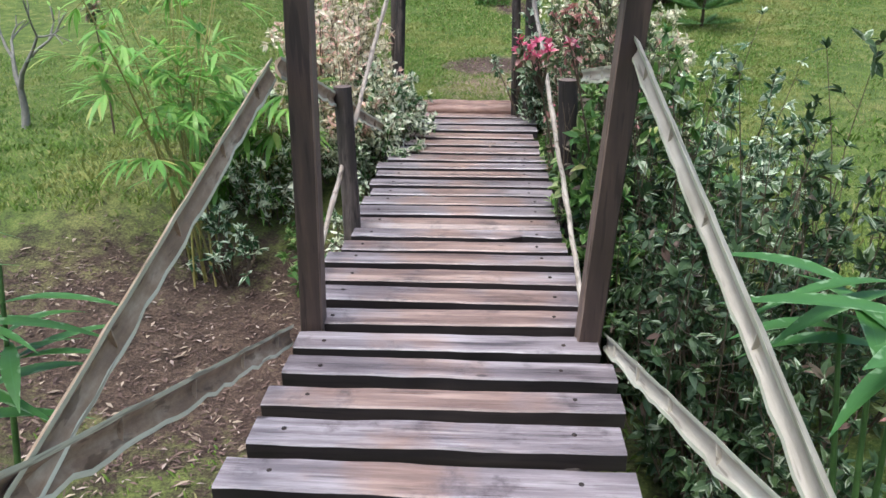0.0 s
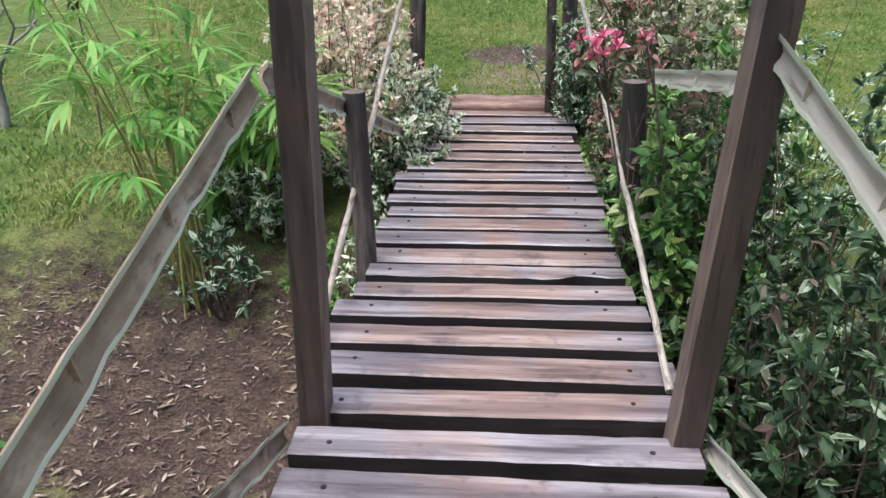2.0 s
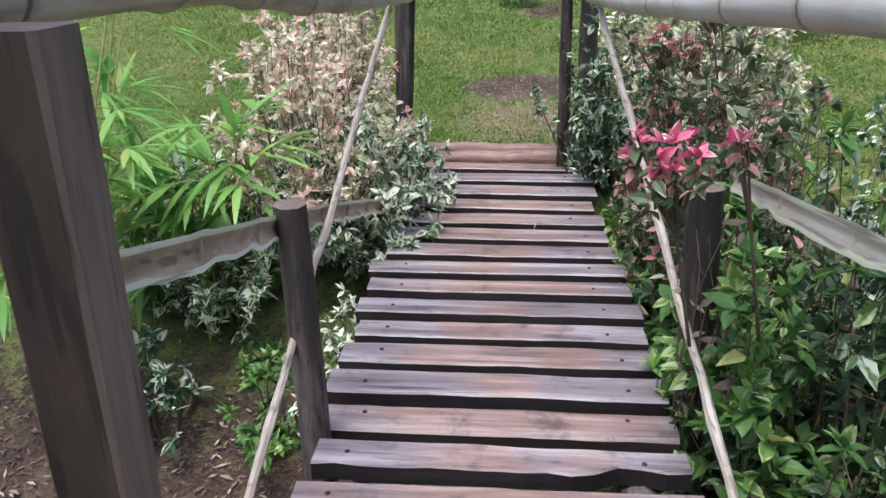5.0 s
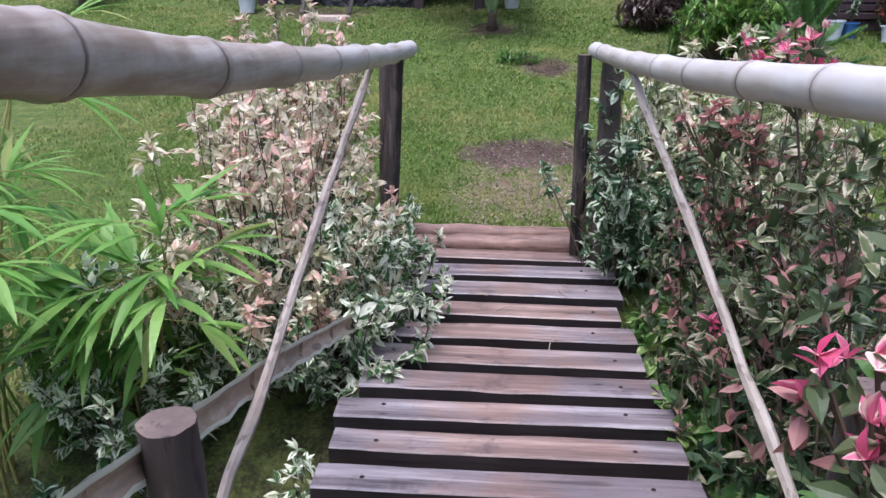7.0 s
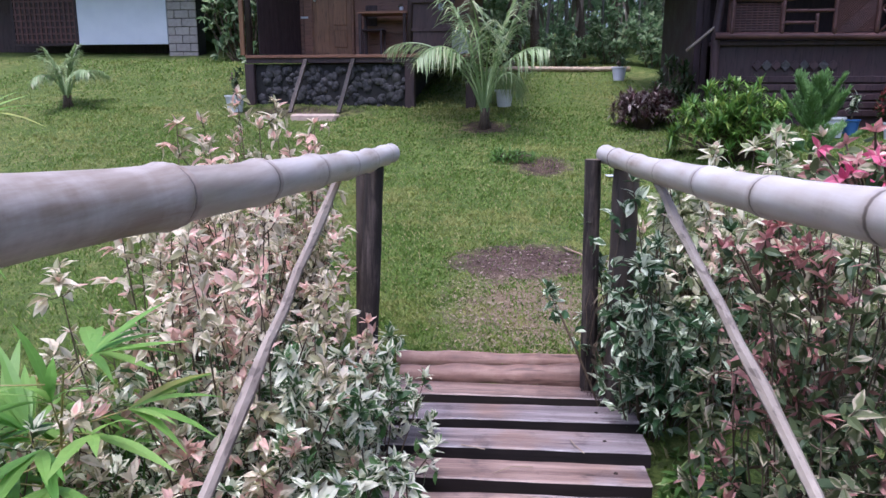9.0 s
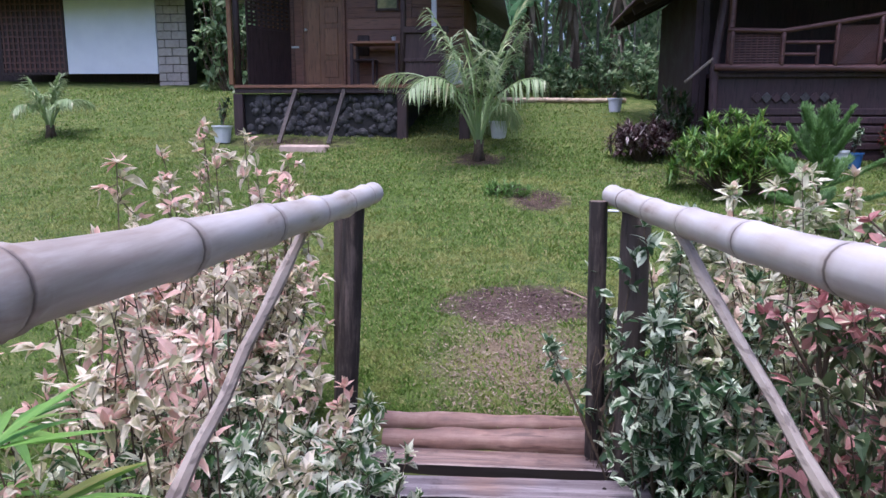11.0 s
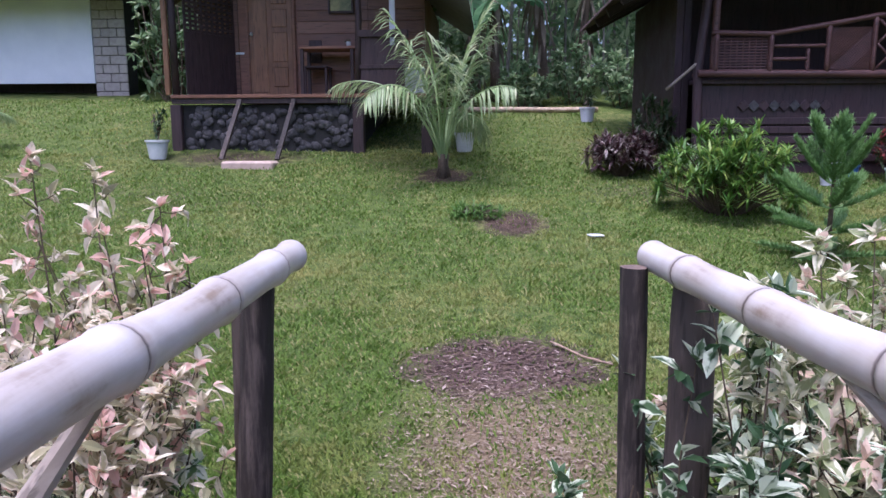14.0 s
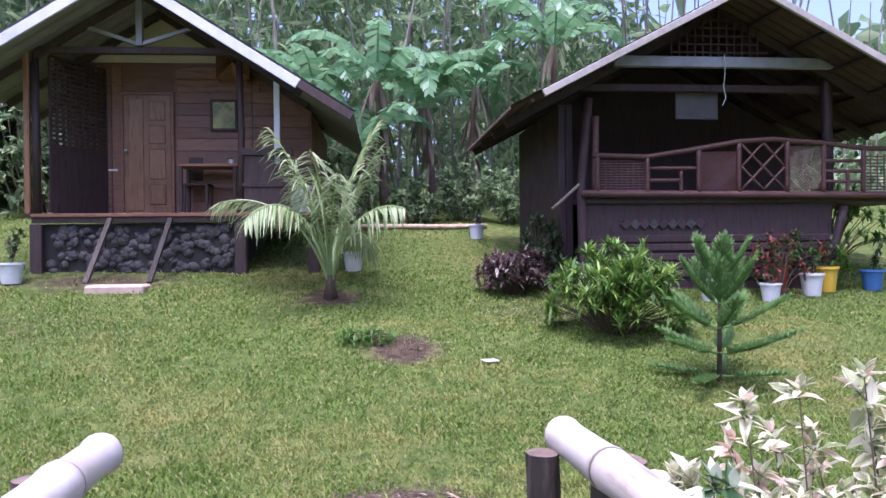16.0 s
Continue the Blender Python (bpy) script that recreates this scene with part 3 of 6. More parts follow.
round_post(-0.485, 3.40, 0.046, -1.0, 0.71, (-0.01, 0), "short round grey-brown post with a sawn top", BARK, 1)
round_post(0.66, 3.55, 0.05, -1.0, 0.72, (-0.06, 0), "short round dark post wrapped in dry vines", BARK, 2)
round_post(-0.562, 6.30, 0.044, -0.15, 1.045, (0.055, 0), "round dark bark-stripped end post", BARK, 3)
round_post(-0.60, 6.42, 0.030, -0.15, 1.02, (0.02, 0), "thin round dark end post", BARK, 4)
round_post(0.60, 6.28, 0.056, -0.15, 1.035, (0.0, 0), "thick round dark bark-stripped end post", BARK, 5)
round_post(0.485, 6.36, 0.036, -0.15, 1.035, (-0.02, 0), "thin round dark end post", BARK, 6)
for x in (-0.36, 0.47):
    g = Geo()
    g.tube([(x, -3.0, -0.11), (x, 3.0, -0.115), (x, 4.2, -0.165), (x, 6.45, -0.16)], 0.055, 10)
    smooth_by_angle(part("stringer", g, BARK, bridge, "dark round log stringer under the planks"))

# ---------------------------------------------------------------- leaf materials
VARIEGATED = leafy("variegated_leaf", (0.050, 0.125, 0.032), (0.20, 0.30, 0.10), (0.84, 0.84, 0.64), 0.30, None, 0.45, 0.4)
VARIEGATED_PINK = leafy("cream_and_pink_leaf", (0.38, 0.37, 0.20), (0.66, 0.56, 0.38), (0.85, 0.76, 0.59), 0.30, ((0.80, 0.48, 0.41), 0.20), 0.45, 0.45, 5.0)
CREAM_LEAF = leafy("cream_leaf", (0.24, 0.31, 0.12), (0.56, 0.53, 0.33), (0.82, 0.78, 0.58), 0.36, ((0.70, 0.50, 0.40), 0.10), 0.45, 0.4, 5.0)
VARIEGATED_DARK = leafy("dark_variegated_leaf", (0.035, 0.09, 0.032), (0.12, 0.20, 0.075), (0.64, 0.70, 0.50), 0.52)
HEDGE = leafy("hedge_leaf", (0.022, 0.052, 0.018), (0.085, 0.135, 0.04), (0.34, 0.38, 0.26), 1.05, ((0.17, 0.095, 0.08), 0.07), 0.6, 0.25)
REDTIP = leafy("red_tipped_leaf", (0.05, 0.09, 0.032), (0.17, 0.19, 0.075), (0.48, 0.42, 0.28), 0.95, ((0.52, 0.23, 0.21), 0.07), 0.5, 0.3, 4.0)
PINK = leafy("pink_bract", (0.62, 0.07, 0.17), (0.80, 0.26, 0.36), (0.88, 0.62, 0.52), 0.80, None, 0.5, 0.35)
LANCE = leafy("bamboo_leaf", (0.17, 0.38, 0.07), (0.37, 0.57, 0.14), None, 0.7, ((0.48, 0.45, 0.14), 0.08), 0.4, 0.5)
BROADLANCE = leafy("broad_green_leaf", (0.035, 0.12, 0.03), (0.12, 0.27, 0.06), (0.26, 0.38, 0.20), 0.88, None, 0.35, 0.4)
STRAP = leafy("strap_leaf", (0.07, 0.17, 0.025), (0.15, 0.26, 0.05), None, 0.7, None, 0.45, 0.35)
PALM = leafy("palm_leaflet", (0.22, 0.33, 0.12), (0.46, 0.53, 0.30), None, 0.7, ((0.52, 0.52, 0.30), 0.12), 0.35, 0.35)
BANANA = leafy("banana_leaf", (0.13, 0.29, 0.13), (0.30, 0.47, 0.26), None, 0.7, None, 0.35, 0.45)
DEADLEAF = leafy("dry_banana_leaf", (0.14, 0.11, 0.075), (0.26, 0.21, 0.15), None, 0.7, None, 0.8, 0.2)
MAROON = leafy("maroon_leaf", (0.055, 0.022, 0.026), (0.15, 0.075, 0.07), (0.38, 0.33, 0.29), 0.66, None, 0.45, 0.2)
CONIFER = leafy("conifer_needle", (0.13, 0.27, 0.07), (0.28, 0.43, 0.16), None, 0.7, None, 0.5, 0.35)
WOODS = leafy("forest_leaf", (0.11, 0.20, 0.085), (0.30, 0.41, 0.21), None, 0.7, ((0.46, 0.53, 0.31), 0.25), 0.5, 0.5)
GRASS = leafy("grass_blade", (0.085, 0.150, 0.019), (0.200, 0.305, 0.044), None, 0.7, ((0.38, 0.33, 0.15), 0.13), 0.55, 0.35, 0.0, ((0.33, 0.315, 0.095), 0.65, 0.49))
FRESH = leafy("fresh_green_leaf", (0.055, 0.135, 0.028), (0.19, 0.32, 0.065), (0.45, 0.52, 0.22), 1.0, ((0.50, 0.48, 0.16), 0.05), 0.45, 0.35)
SALMON = leafy("salmon_young_leaf", (0.42, 0.15, 0.14), (0.62, 0.33, 0.29), (0.60, 0.50, 0.34), 0.9, None, 0.45, 0.35)
LITTER = leafy("dry_litter", (0.18, 0.13, 0.09), (0.44, 0.35, 0.25), None, 0.7, None, 0.85, 0.1)
CHIP = leafy("mulch_chip", (0.06, 0.035, 0.028), (0.20, 0.13, 0.10), None, 0.7, ((0.40, 0.32, 0.26), 0.12), 0.9, 0.0)


def rand_dir(rng, lift=0.0):
    a, z = rng.uniform(0, 2 * math.pi), rng.uniform(-1, 1)
    r = math.sqrt(max(0, 1 - z * z))
    return Vector((r * math.cos(a), r * math.sin(a), z + lift)).normalized()


def shrub(name, label, category, x, y, rx, ry, height, stems, leaves, size, mat, seed, group="", bottom=0.15, stem_mat=STEM, stem_r=0.0045, tip_mat=None, tip_from=0.75, spread=1.0, droop=0.25, z0=None, keep=None, wide=0.44):
    """Upright stems that fan from the base, with leaves in pairs and a tuft at each tip."""
    rng = random.Random(seed)
    base_z = ground_z(x, y) if z0 is None else z0
    ob = thing(name, label, category, group, pose(x, y, base_z))
    wood_g, leaf_g, tip_g = Geo(), Geo(), Geo()
    for k in range(stems):
        a, q = rng.uniform(0, 2 * math.pi), math.sqrt(rng.random())
        top = Vector((rx * q * math.cos(a), ry * q * math.sin(a), height * (1 - 0.45 * q * q) * rng.uniform(0.55, 1.05)))
        foot = Vector((top.x * 0.35 * spread, top.y * 0.35 * spread, -0.06))
        bow = Vector((rng.uniform(-0.11, 0.11), rng.uniform(-0.11, 0.11), 0)) * max(0.8, height * 0.6)
        pts = [foot.lerp(top, s) + bow * math.sin(math.pi * s) - Vector((0, 0, height * 0.06 * s * s)) * q for s in (0, 0.25, 0.5, 0.75, 1.0)]
        if keep and not keep(x + top.x, y + top.y, base_z + top.z):
            continue
        wood_g.tube(pts, [stem_r, stem_r * 0.9, stem_r * 0.75, stem_r * 0.6, stem_r * 0.35], 5, False)
        for i in range(max(3, leaves // 6)):
            s = bottom + (1 - bottom) * rng.random() ** 0.8
            j = min(3, int(s * 4))
            c = pts[j].lerp(pts[j + 1], s * 4 - j)
            d = rand_dir(rng, 0.25)
            end = c + d * rng.uniform(0.02, 0.13) * (1.25 - 0.6 * s) * max(0.6, height * 0.7)
            if keep and not keep(x + end.x, y + end.y, base_z + end.z):
                continue
            wood_g.tube([c, c.lerp(end, 0.5) - Vector((0, 0, 0.006)), end], [stem_r * 0.5, stem_r * 0.4, stem_r * 0.25], 4, False)
            target = tip_g if (tip_mat and s > tip_from) else leaf_g
            for q in range(6):
                e = (d * 0.7 + rand_dir(rng, 0.1)).normalized()
                at = end - d * rng.uniform(0.0, 0.04)
                ln = size * rng.uniform(0.5, 1.25)
                if keep and not keep(x + at.x + e.x * ln * 0.6, y + at.y + e.y * ln * 0.6, base_z + at.z):
                    continue
                target.leaf(at, e, Vector((rng.uniform(-0.8, 0.8), rng.uniform(-0.8, 0.8), 1)), ln, ln * wide * rng.uniform(0.8, 1.2), rng.uniform(-0.1, 2.2 * droop), rng.uniform(0.1, 0.6), 3)
        for i in range(9):
            d = rand_dir(rng, 0.7)
            ln = size * rng.uniform(0.6, 1.0)
            if keep and not keep(x + pts[-1].x, y + pts[-1].y, base_z + pts[-1].z):
                continue
            (tip_g if tip_mat else leaf_g).leaf(pts[-1], d, Vector((0.2, 0.1, 1)), ln, ln * wide, 0.15, 0.25, 3)
    tagged(part("branchwork", wood_g, stem_mat, ob, smooth=True), kind="stuff")
    if leaf_g.v:
        tagged(part("foliage", leaf_g, mat, ob), kind="stuff")
    if tip_g.v:
        tagged(part("young_foliage", tip_g, tip_mat, ob, "paler young foliage at the tips"), kind="stuff")
    return ob


def off_deck(x, y, z):
    """Leaves keep clear of the walking space over the deck."""
    return not (-0.40 < x < 0.50 and y < 6.6) and not (abs(x) < 0.62 and y < 4.4 and z > -0.1)


def over_edge(x, y, z):
    return not (-0.16 < x < 0.50 and y < 6.6) and not (-0.40 < x < 0.5 and z > 0.55) and not (abs(x) < 0.56 and y < 4.7)


# left of the bridge
shrub("variegated_shrub", "tall variegated cream-leaved shrub with pinkish tips beside the bridge", "shrub", -0.95, 5.50, 0.60, 0.70, 1.55, 84, 96, 0.058, VARIEGATED, 21, "variegated shrubs", 0.1, tip_mat=VARIEGATED_PINK, tip_from=0.64, keep=off_deck)
shrub("variegated_shrub", "upright beige and pink variegated shrub behind the handrail", "shrub", -1.10, 6.48, 0.56, 0.34, 1.42, 64, 105, 0.053, VARIEGATED, 27, "variegated shrubs", 0.1, tip_mat=VARIEGATED_PINK, tip_from=0.55, wide=0.5, keep=lambda x, y, z: x < -0.60)
shrub("variegated_shrub", "low variegated shrub spilling over the plank edge", "shrub", -0.62, 5.45, 0.50, 0.75, 1.0, 66, 90, 0.058, VARIEGATED, 22, "variegated shrubs", 0.1, keep=over_edge)
shrub("variegated_shrub", "low white and green variegated shrub in the ditch", "shrub", -1.40, 4.95, 0.40, 0.45, 0.95, 30, 50, 0.065, VARIEGATED, 23, "variegated shrubs", 0.1)
shrub("variegated_shrub", "small white-leaved shrub against the bridge post", "shrub", -0.66, 4.35, 0.14, 0.35, 0.80, 14, 32, 0.055, VARIEGATED, 24, "variegated shrubs", 0.2, keep=off_deck)
shrub("dark_leaved_shrub", "low green shrub under the bridge rail", "shrub", -0.92, 4.35, 0.32, 0.55, 0.52, 15, 36, 0.065, FRESH, 25, "", 0.1, keep=off_deck)
shrub("dark_leaved_shrub", "small dark shrub with a crooked brown trunk on bare soil", "shrub", -1.52, 4.32, 0.28, 0.28, 0.66, 12, 26, 0.07, VARIEGATED_DARK, 26, "", 0.45, stem_r=0.012)

# right of the bridge
shrub("variegated_shrub", "white and green variegated shrub round the end posts", "shrub", 0.70, 6.18, 0.50, 0.42, 1.15, 74, 56, 0.070, VARIEGATED_DARK, 31, "variegated shrubs", 0.05, keep=lambda x, y, z: not (x < 0.27 or (x < 0.5 and y < 6.2) or (x < 0.40 and z < 0.3)))
shrub("variegated_shrub", "tall cream-leaved variegated shrub behind the handrail", "shrub", 1.26, 6.42, 0.76, 0.56, 1.25, 140, 92, 0.064, VARIEGATED, 32, "variegated shrubs", 0.1, tip_mat=CREAM_LEAF, tip_from=0.6, keep=lambda x, y, z: x > 0.62)
shrub("red_tipped_shrub", "dense shrub with red and salmon young leaves", "shrub", 1.05, 5.25, 0.50, 0.62, 1.70, 70, 72, 0.062, HEDGE, 33, "red-tipped shrubs", 0.08, tip_mat=REDTIP, tip_from=0.5, keep=lambda x, y, z: x > 0.64 and not (z > 0.85 and x < 0.70))
shrub("red_tipped_shrub", "dense green shrub with salmon young leaves", "shrub", 1.0, 4.30, 0.52, 0.58, 1.95, 70, 78, 0.066, HEDGE, 34, "red-tipped shrubs", 0.08, tip_mat=REDTIP, tip_from=0.78, keep=lambda x, y, z: x > 0.62 and not (z > 0.85 and x < 0.72))
shrub("dark_leaved_shrub", "narrow leafy shrub grown round the short bridge post", "shrub", 0.76, 3.62, 0.22, 0.55, 1.72, 50, 96, 0.072, HEDGE, 42, "dark hedge shrubs", 0.2, tip_mat=FRESH, tip_from=0.72, spread=2.2, wide=0.58, keep=lambda x, y, z: x > 0.50 and (z > 0.1 or x > 0.60))
shrub("dark_leaved_shrub", "dense dark green shrub beside the bridge post", "shrub", 1.0, 3.40, 0.52, 0.52, 2.0, 70, 80, 0.072, HEDGE, 35, "dark hedge shrubs", 0.06, tip_mat=FRESH, tip_from=0.88, keep=lambda x, y, z: x > 0.60 and not (z > 0.8 and x < 0.72) and not (y < 2.9 and x < 0.72))
shrub("dark_leaved_shrub", "dense dark green shrub beside the square post", "shrub", 1.25, 2.60, 0.50, 0.52, 1.90, 60, 66, 0.068, HEDGE, 36, "dark hedge shrubs", 0.06, keep=lambda x, y, z: x > 0.78)
shrub("dark_leaved_shrub", "low dark green shrub in the shaded ditch", "shrub", 1.30, 1.75, 0.50, 0.70, 0.80, 40, 50, 0.07, HEDGE, 37, "dark hedge shrubs", 0.05, keep=lambda x, y, z: x > 0.74)
shrub("dark_leaved_shrub", "loose dark shrub behind the hedge", "shrub", 1.95, 3.1, 0.60, 0.9, 1.95, 60, 50, 0.075, HEDGE, 38, "dark hedge shrubs", 0.1)
shrub("dark_leaved_shrub", "loose dark shrub with pale leaf edges behind the hedge", "shrub", 1.85, 4.6, 0.50, 0.8, 1.55, 44, 46, 0.07, VARIEGATED_DARK, 41, "dark hedge shrubs", 0.1)
shrub("dark_leaved_shrub", "low fresh green leafy shrub under the plank edge", "shrub", 0.80, 4.9, 0.22, 1.25, 0.70, 84, 56, 0.085, FRESH, 39, "dark hedge shrubs", 0.05, wide=0.58, keep=lambda x, y, z: x > 0.60)
shrub("dark_leaved_shrub", "loose shrub with orange-tinged leaves beyond the hedge", "shrub", 2.35, 2.2, 0.45, 0.5, 2.0, 18, 34, 0.09, REDTIP, 40, "", 0.3)


def pink_cluster(x, y, z, r, n, seed, label, mat=PINK):
    rng = random.Random(seed)
    ob = thing("pink_flower_spray", label, "flower", "pink sprays", pose(x, y, z))
    g, w = Geo(), Geo()
    dull = Geo()
    for k in range(n):
        c = Vector((rng.uniform(-r, r), rng.uniform(-r, r), rng.uniform(-r, r) * 0.6))
        w.tube([Vector((0.12, 0.02, -0.5)), Vector((0.05, 0, -0.2)), c], [0.005, 0.004, 0.003], 5, False)
        for i in range(6):
            d = rand_dir(rng, 0.7)
            ln = rng.uniform(0.024, 0.046)
            g.leaf(c, d, rand_dir(rng, 0.6), ln, ln * rng.uniform(0.4, 0.6), rng.uniform(0.0, 0.5), rng.uniform(0.2, 0.6), 4)
        for i in range(7):
            ln = rng.uniform(0.03, 0.055)
            dull.leaf(c - Vector((0, 0, rng.uniform(0.01, 0.08))), rand_dir(rng, -0.2), rand_dir(rng, 0.8), ln, ln * 0.5, rng.uniform(0.1, 0.5), 0.3, 4)
    tagged(part("foliage", dull, REDTIP, ob, "dull red-green leaves under the flowers"), kind="stuff")
    tagged(part("stalkwork", w, STEM, ob), kind="stuff")
    tagged(part("flower_foliage", g, mat, ob), kind="stuff")


pink_cluster(0.414, 3.21, 0.91, 0.08, 14, 5, "bright pink leafy flower spray on the hedge")
pink_cluster(0.584, 3.23, 0.93, 0.035, 3, 6, "small pink flower spray on the hedge")
pink_cluster(0.72, 4.55, 0.35, 0.05, 4, 7, "small dull pink flower spray low on the hedge")
pink_cluster(0.88, 4.78, 1.16, 0.13, 14, 8, "pink leafy spray at the top of the hedge")
for k, (x, y, z, r, n) in enumerate(((0.76, 5.15, 0.90, 0.10, 12), (0.93, 5.2, 0.86, 0.10, 10), (0.84, 5.1, 0.62, 0.08, 8), (0.90, 5.15, 0.46, 0.08, 8), (1.00, 5.1, 1.16, 0.12, 12))):
    pink_cluster(x, y, z, r, n, 60 + k, "salmon-red cluster of young leaves on the hedge", SALMON)


def cane_clump(name, label, x, y, stems, height, spread, leaf_len, leaf_w, mat, seed, per=16, stem_mat=GREENSTEM, start=0.35, z0=None, lean=(0, 0), keep=None):
    """Thin arching canes with long blades in sprays."""
    rng = random.Random(seed)
    ob = thing(name, label, "bamboo", "cane clumps", pose(x, y, ground_z(x, y) if z0 is None else z0))
    w, g = Geo(), Geo()
    for k in range(stems):
        a = rng.uniform(0, 2 * math.pi)
        h = height * rng.uniform(0.65, 1.1)
        out = Vector((math.cos(a), math.sin(a), 0)) * spread * rng.uniform(0.3, 1.0) + Vector((*lean, 0))
        foot = Vector((rng.uniform(-0.12, 0.12), rng.uniform(-0.12, 0.12), -0.05))
        pts = [foot + out * (s ** 1.6) + Vector((0, 0, h * (s - 0.12 * s * s))) for s in (0, 0.2, 0.4, 0.6, 0.8, 1.0)]
        w.tube(pts, [0.0085, 0.008, 0.007, 0.005, 0.004, 0.0025], 6, False)
        for i in range(per):
            s = start + (1 - start) * rng.random()
            j = min(4, int(s * 5))
            c = pts[j].lerp(pts[j + 1], s * 5 - j)
            d = rand_dir(rng, 0.15)
            d.z *= 0.5
            twig = c + d * rng.uniform(0.05, 0.28)
            w.tube([c, twig], [0.003, 0.002], 4, False)
            flat = Vector((-d.y, d.x, 0))
            fan = rng.randint(5, 8)
            for q in range(fan):
                e = (d + flat * (2.4 * (q + 0.5) / fan - 1.2) + rand_dir(rng, -0.1) * 0.25).normalized()
                ln = leaf_len * rng.uniform(0.6, 1.15)
                if keep and not keep(x + twig.x + e.x * ln, y + twig.y + e.y * ln, 0):
                    continue
                g.leaf(twig, e, Vector((0, 0, 1)), ln, leaf_w * ln / leaf_len, rng.uniform(0.1, 0.5), 0.12, 4)
    tagged(part("canework", w, stem_mat, ob, smooth=True), kind="stuff")
    tagged(part("foliage", g, mat, ob), kind="stuff")
    return ob


cane_clump("cane_bamboo", "slender yellow-stemmed bamboo with fresh green leaves", -1.68, 4.30, 11, 2.6, 0.85, 0.24, 0.030, LANCE, 51, 7, lean=(-0.15, 0.05), start=0.46)
cane_clump("cane_bamboo", "slender green bamboo with narrow leaves beside the rail", -1.95, 4.75, 6, 2.4, 0.5, 0.24, 0.030, LANCE, 52, 5, lean=(-0.1, 0.0), start=0.55)
cane_clump("cane_bamboo", "low dense bamboo clump with broad fresh leaves", -1.50, 5.05, 9, 1.35, 0.5, 0.30, 0.040, LANCE, 54, 7, start=0.3, keep=lambda x, y, z: x < -0.72)


def big_leaved_plant(x, y, z_low, z_high, face, n, length, width, seed, label, keep):
    """A few upright stalks with long broad blades that reach out to one side."""
    rng = random.Random(seed)
    z = ground_z(x, y)
    ob = thing("broad_leaved_ginger", label, "plant", "gingers beside the bridge", pose(x, y, z))
    for k in range(5):
        fx, fy = rng.uniform(-0.12, 0.12), rng.uniform(-0.18, 0.18)
        w = Geo()
        w.tube([(fx * 0.5, fy * 0.5, -0.05), (fx, fy, (z_high - z) * 0.5), (fx * 1.6, fy * 1.5, (z_high - z) * 0.9)], [0.012, 0.010, 0.006], 6, False)
        part("stalk", w, DARKSTEM, ob, smooth=True)
        for i in range(n):
            c = Vector((fx * 1.4, fy * 1.4, rng.uniform(z_low, z_high) - z))
            a = rng.gauss(0, 0.75)
            d = Vector((face * math.cos(a), math.sin(a), rng.uniform(-0.15, 0.55)))
            ln = length * rng.uniform(0.65, 1.1)
            e = d.normalized() * ln
            if not keep(x + c.x + e.x):
                continue
            g = Geo()
            g.leaf(c, d, Vector((rng.uniform(-0.3, 0.3), rng.uniform(-0.3, 0.3), 1)), ln, width * rng.uniform(0.75, 1.1), rng.uniform(0.15, 0.5), 0.22, 6)
            part("blade", g, BROADLANCE, ob, smooth=True)


big_leaved_plant(-1.22, 1.30, 0.15, 0.72, 1, 5, 0.34, 0.050, 53, "broad-leaved green plant reaching towards the split rail", lambda x: x < -0.66)
big_leaved_plant(1.34, 1.45, 0.30, 0.58, -1, 3, 0.42, 0.072, 55, "glossy broad-leaved green plant behind the split rail", lambda x: x > 0.75)


def strap_tuft(x, y, n, length, width, mat, seed, label, name="strap_leaved_tuft"):
    rng = random.Random(seed)
    ob = thing(name, label, "grass tuft", "", pose(x, y, ground_z(x, y)))
    g = Geo()
    for k in range(n):
        a = rng.uniform(0, 2 * math.pi)
        d = Vector((math.cos(a) * 0.6, math.sin(a) * 0.6, rng.uniform(0.5, 1.6)))
        g.leaf(Vector((rng.uniform(-0.12, 0.12), rng.uniform(-0.12, 0.12), -0.02)), d, Vector((math.cos(a), math.sin(a), 0.6)), length * rng.uniform(0.6, 1.1), width, rng.uniform(0.2, 0.6), 0.1, 6)
    tagged(part("foliage", g, mat, ob), kind="stuff")


strap_tuft(-1.75, 5.05, 80, 0.60, 0.016, STRAP, 61, "arching tuft of bright green strap leaves")
strap_tuft(-1.45, 5.45, 80, 0.60, 0.016, STRAP, 62, "arching tuft of bright green strap leaves")


def bare_tree(x, y, seed, label):
    rng = random.Random(seed)
    ob = thing("small_bare_tree", label, "tree", "", pose(x, y, ground_z(x, y)))
    w, g = Geo(), Geo()

    def limb(p, d, ln, r, depth):
        q = p + d * ln
        mid = p.lerp(q, 0.5) + rand_dir(rng) * ln * 0.06
        w.tube([p, mid, q], [r, r * 0.85, r * 0.7], 7, False)
        if depth == 0:
            g.leaf(q, rand_dir(rng, 0.6), Vector((0, 0, 1)), rng.uniform(0.05, 0.09), 0.025, 0.3, 0.15, 3)
            return
        for i in range(rng.choice((2, 2, 3))):
            limb(q, (d + rand_dir(rng, 0.2) * 0.75).normalized(), ln * rng.uniform(0.65, 0.85), r * 0.62, depth - 1)
    limb(Vector((0, 0, -0.05)), Vector((0.1, 0, 1)), 0.40, 0.040, 4)
    part("trunk", w, GREYSTEM, ob, smooth=True)
    part("leaves", g, LANCE, ob)


bare_tree(-3.95, 6.15, 3, "small grey frangipani tree with nearly bare forked limbs")


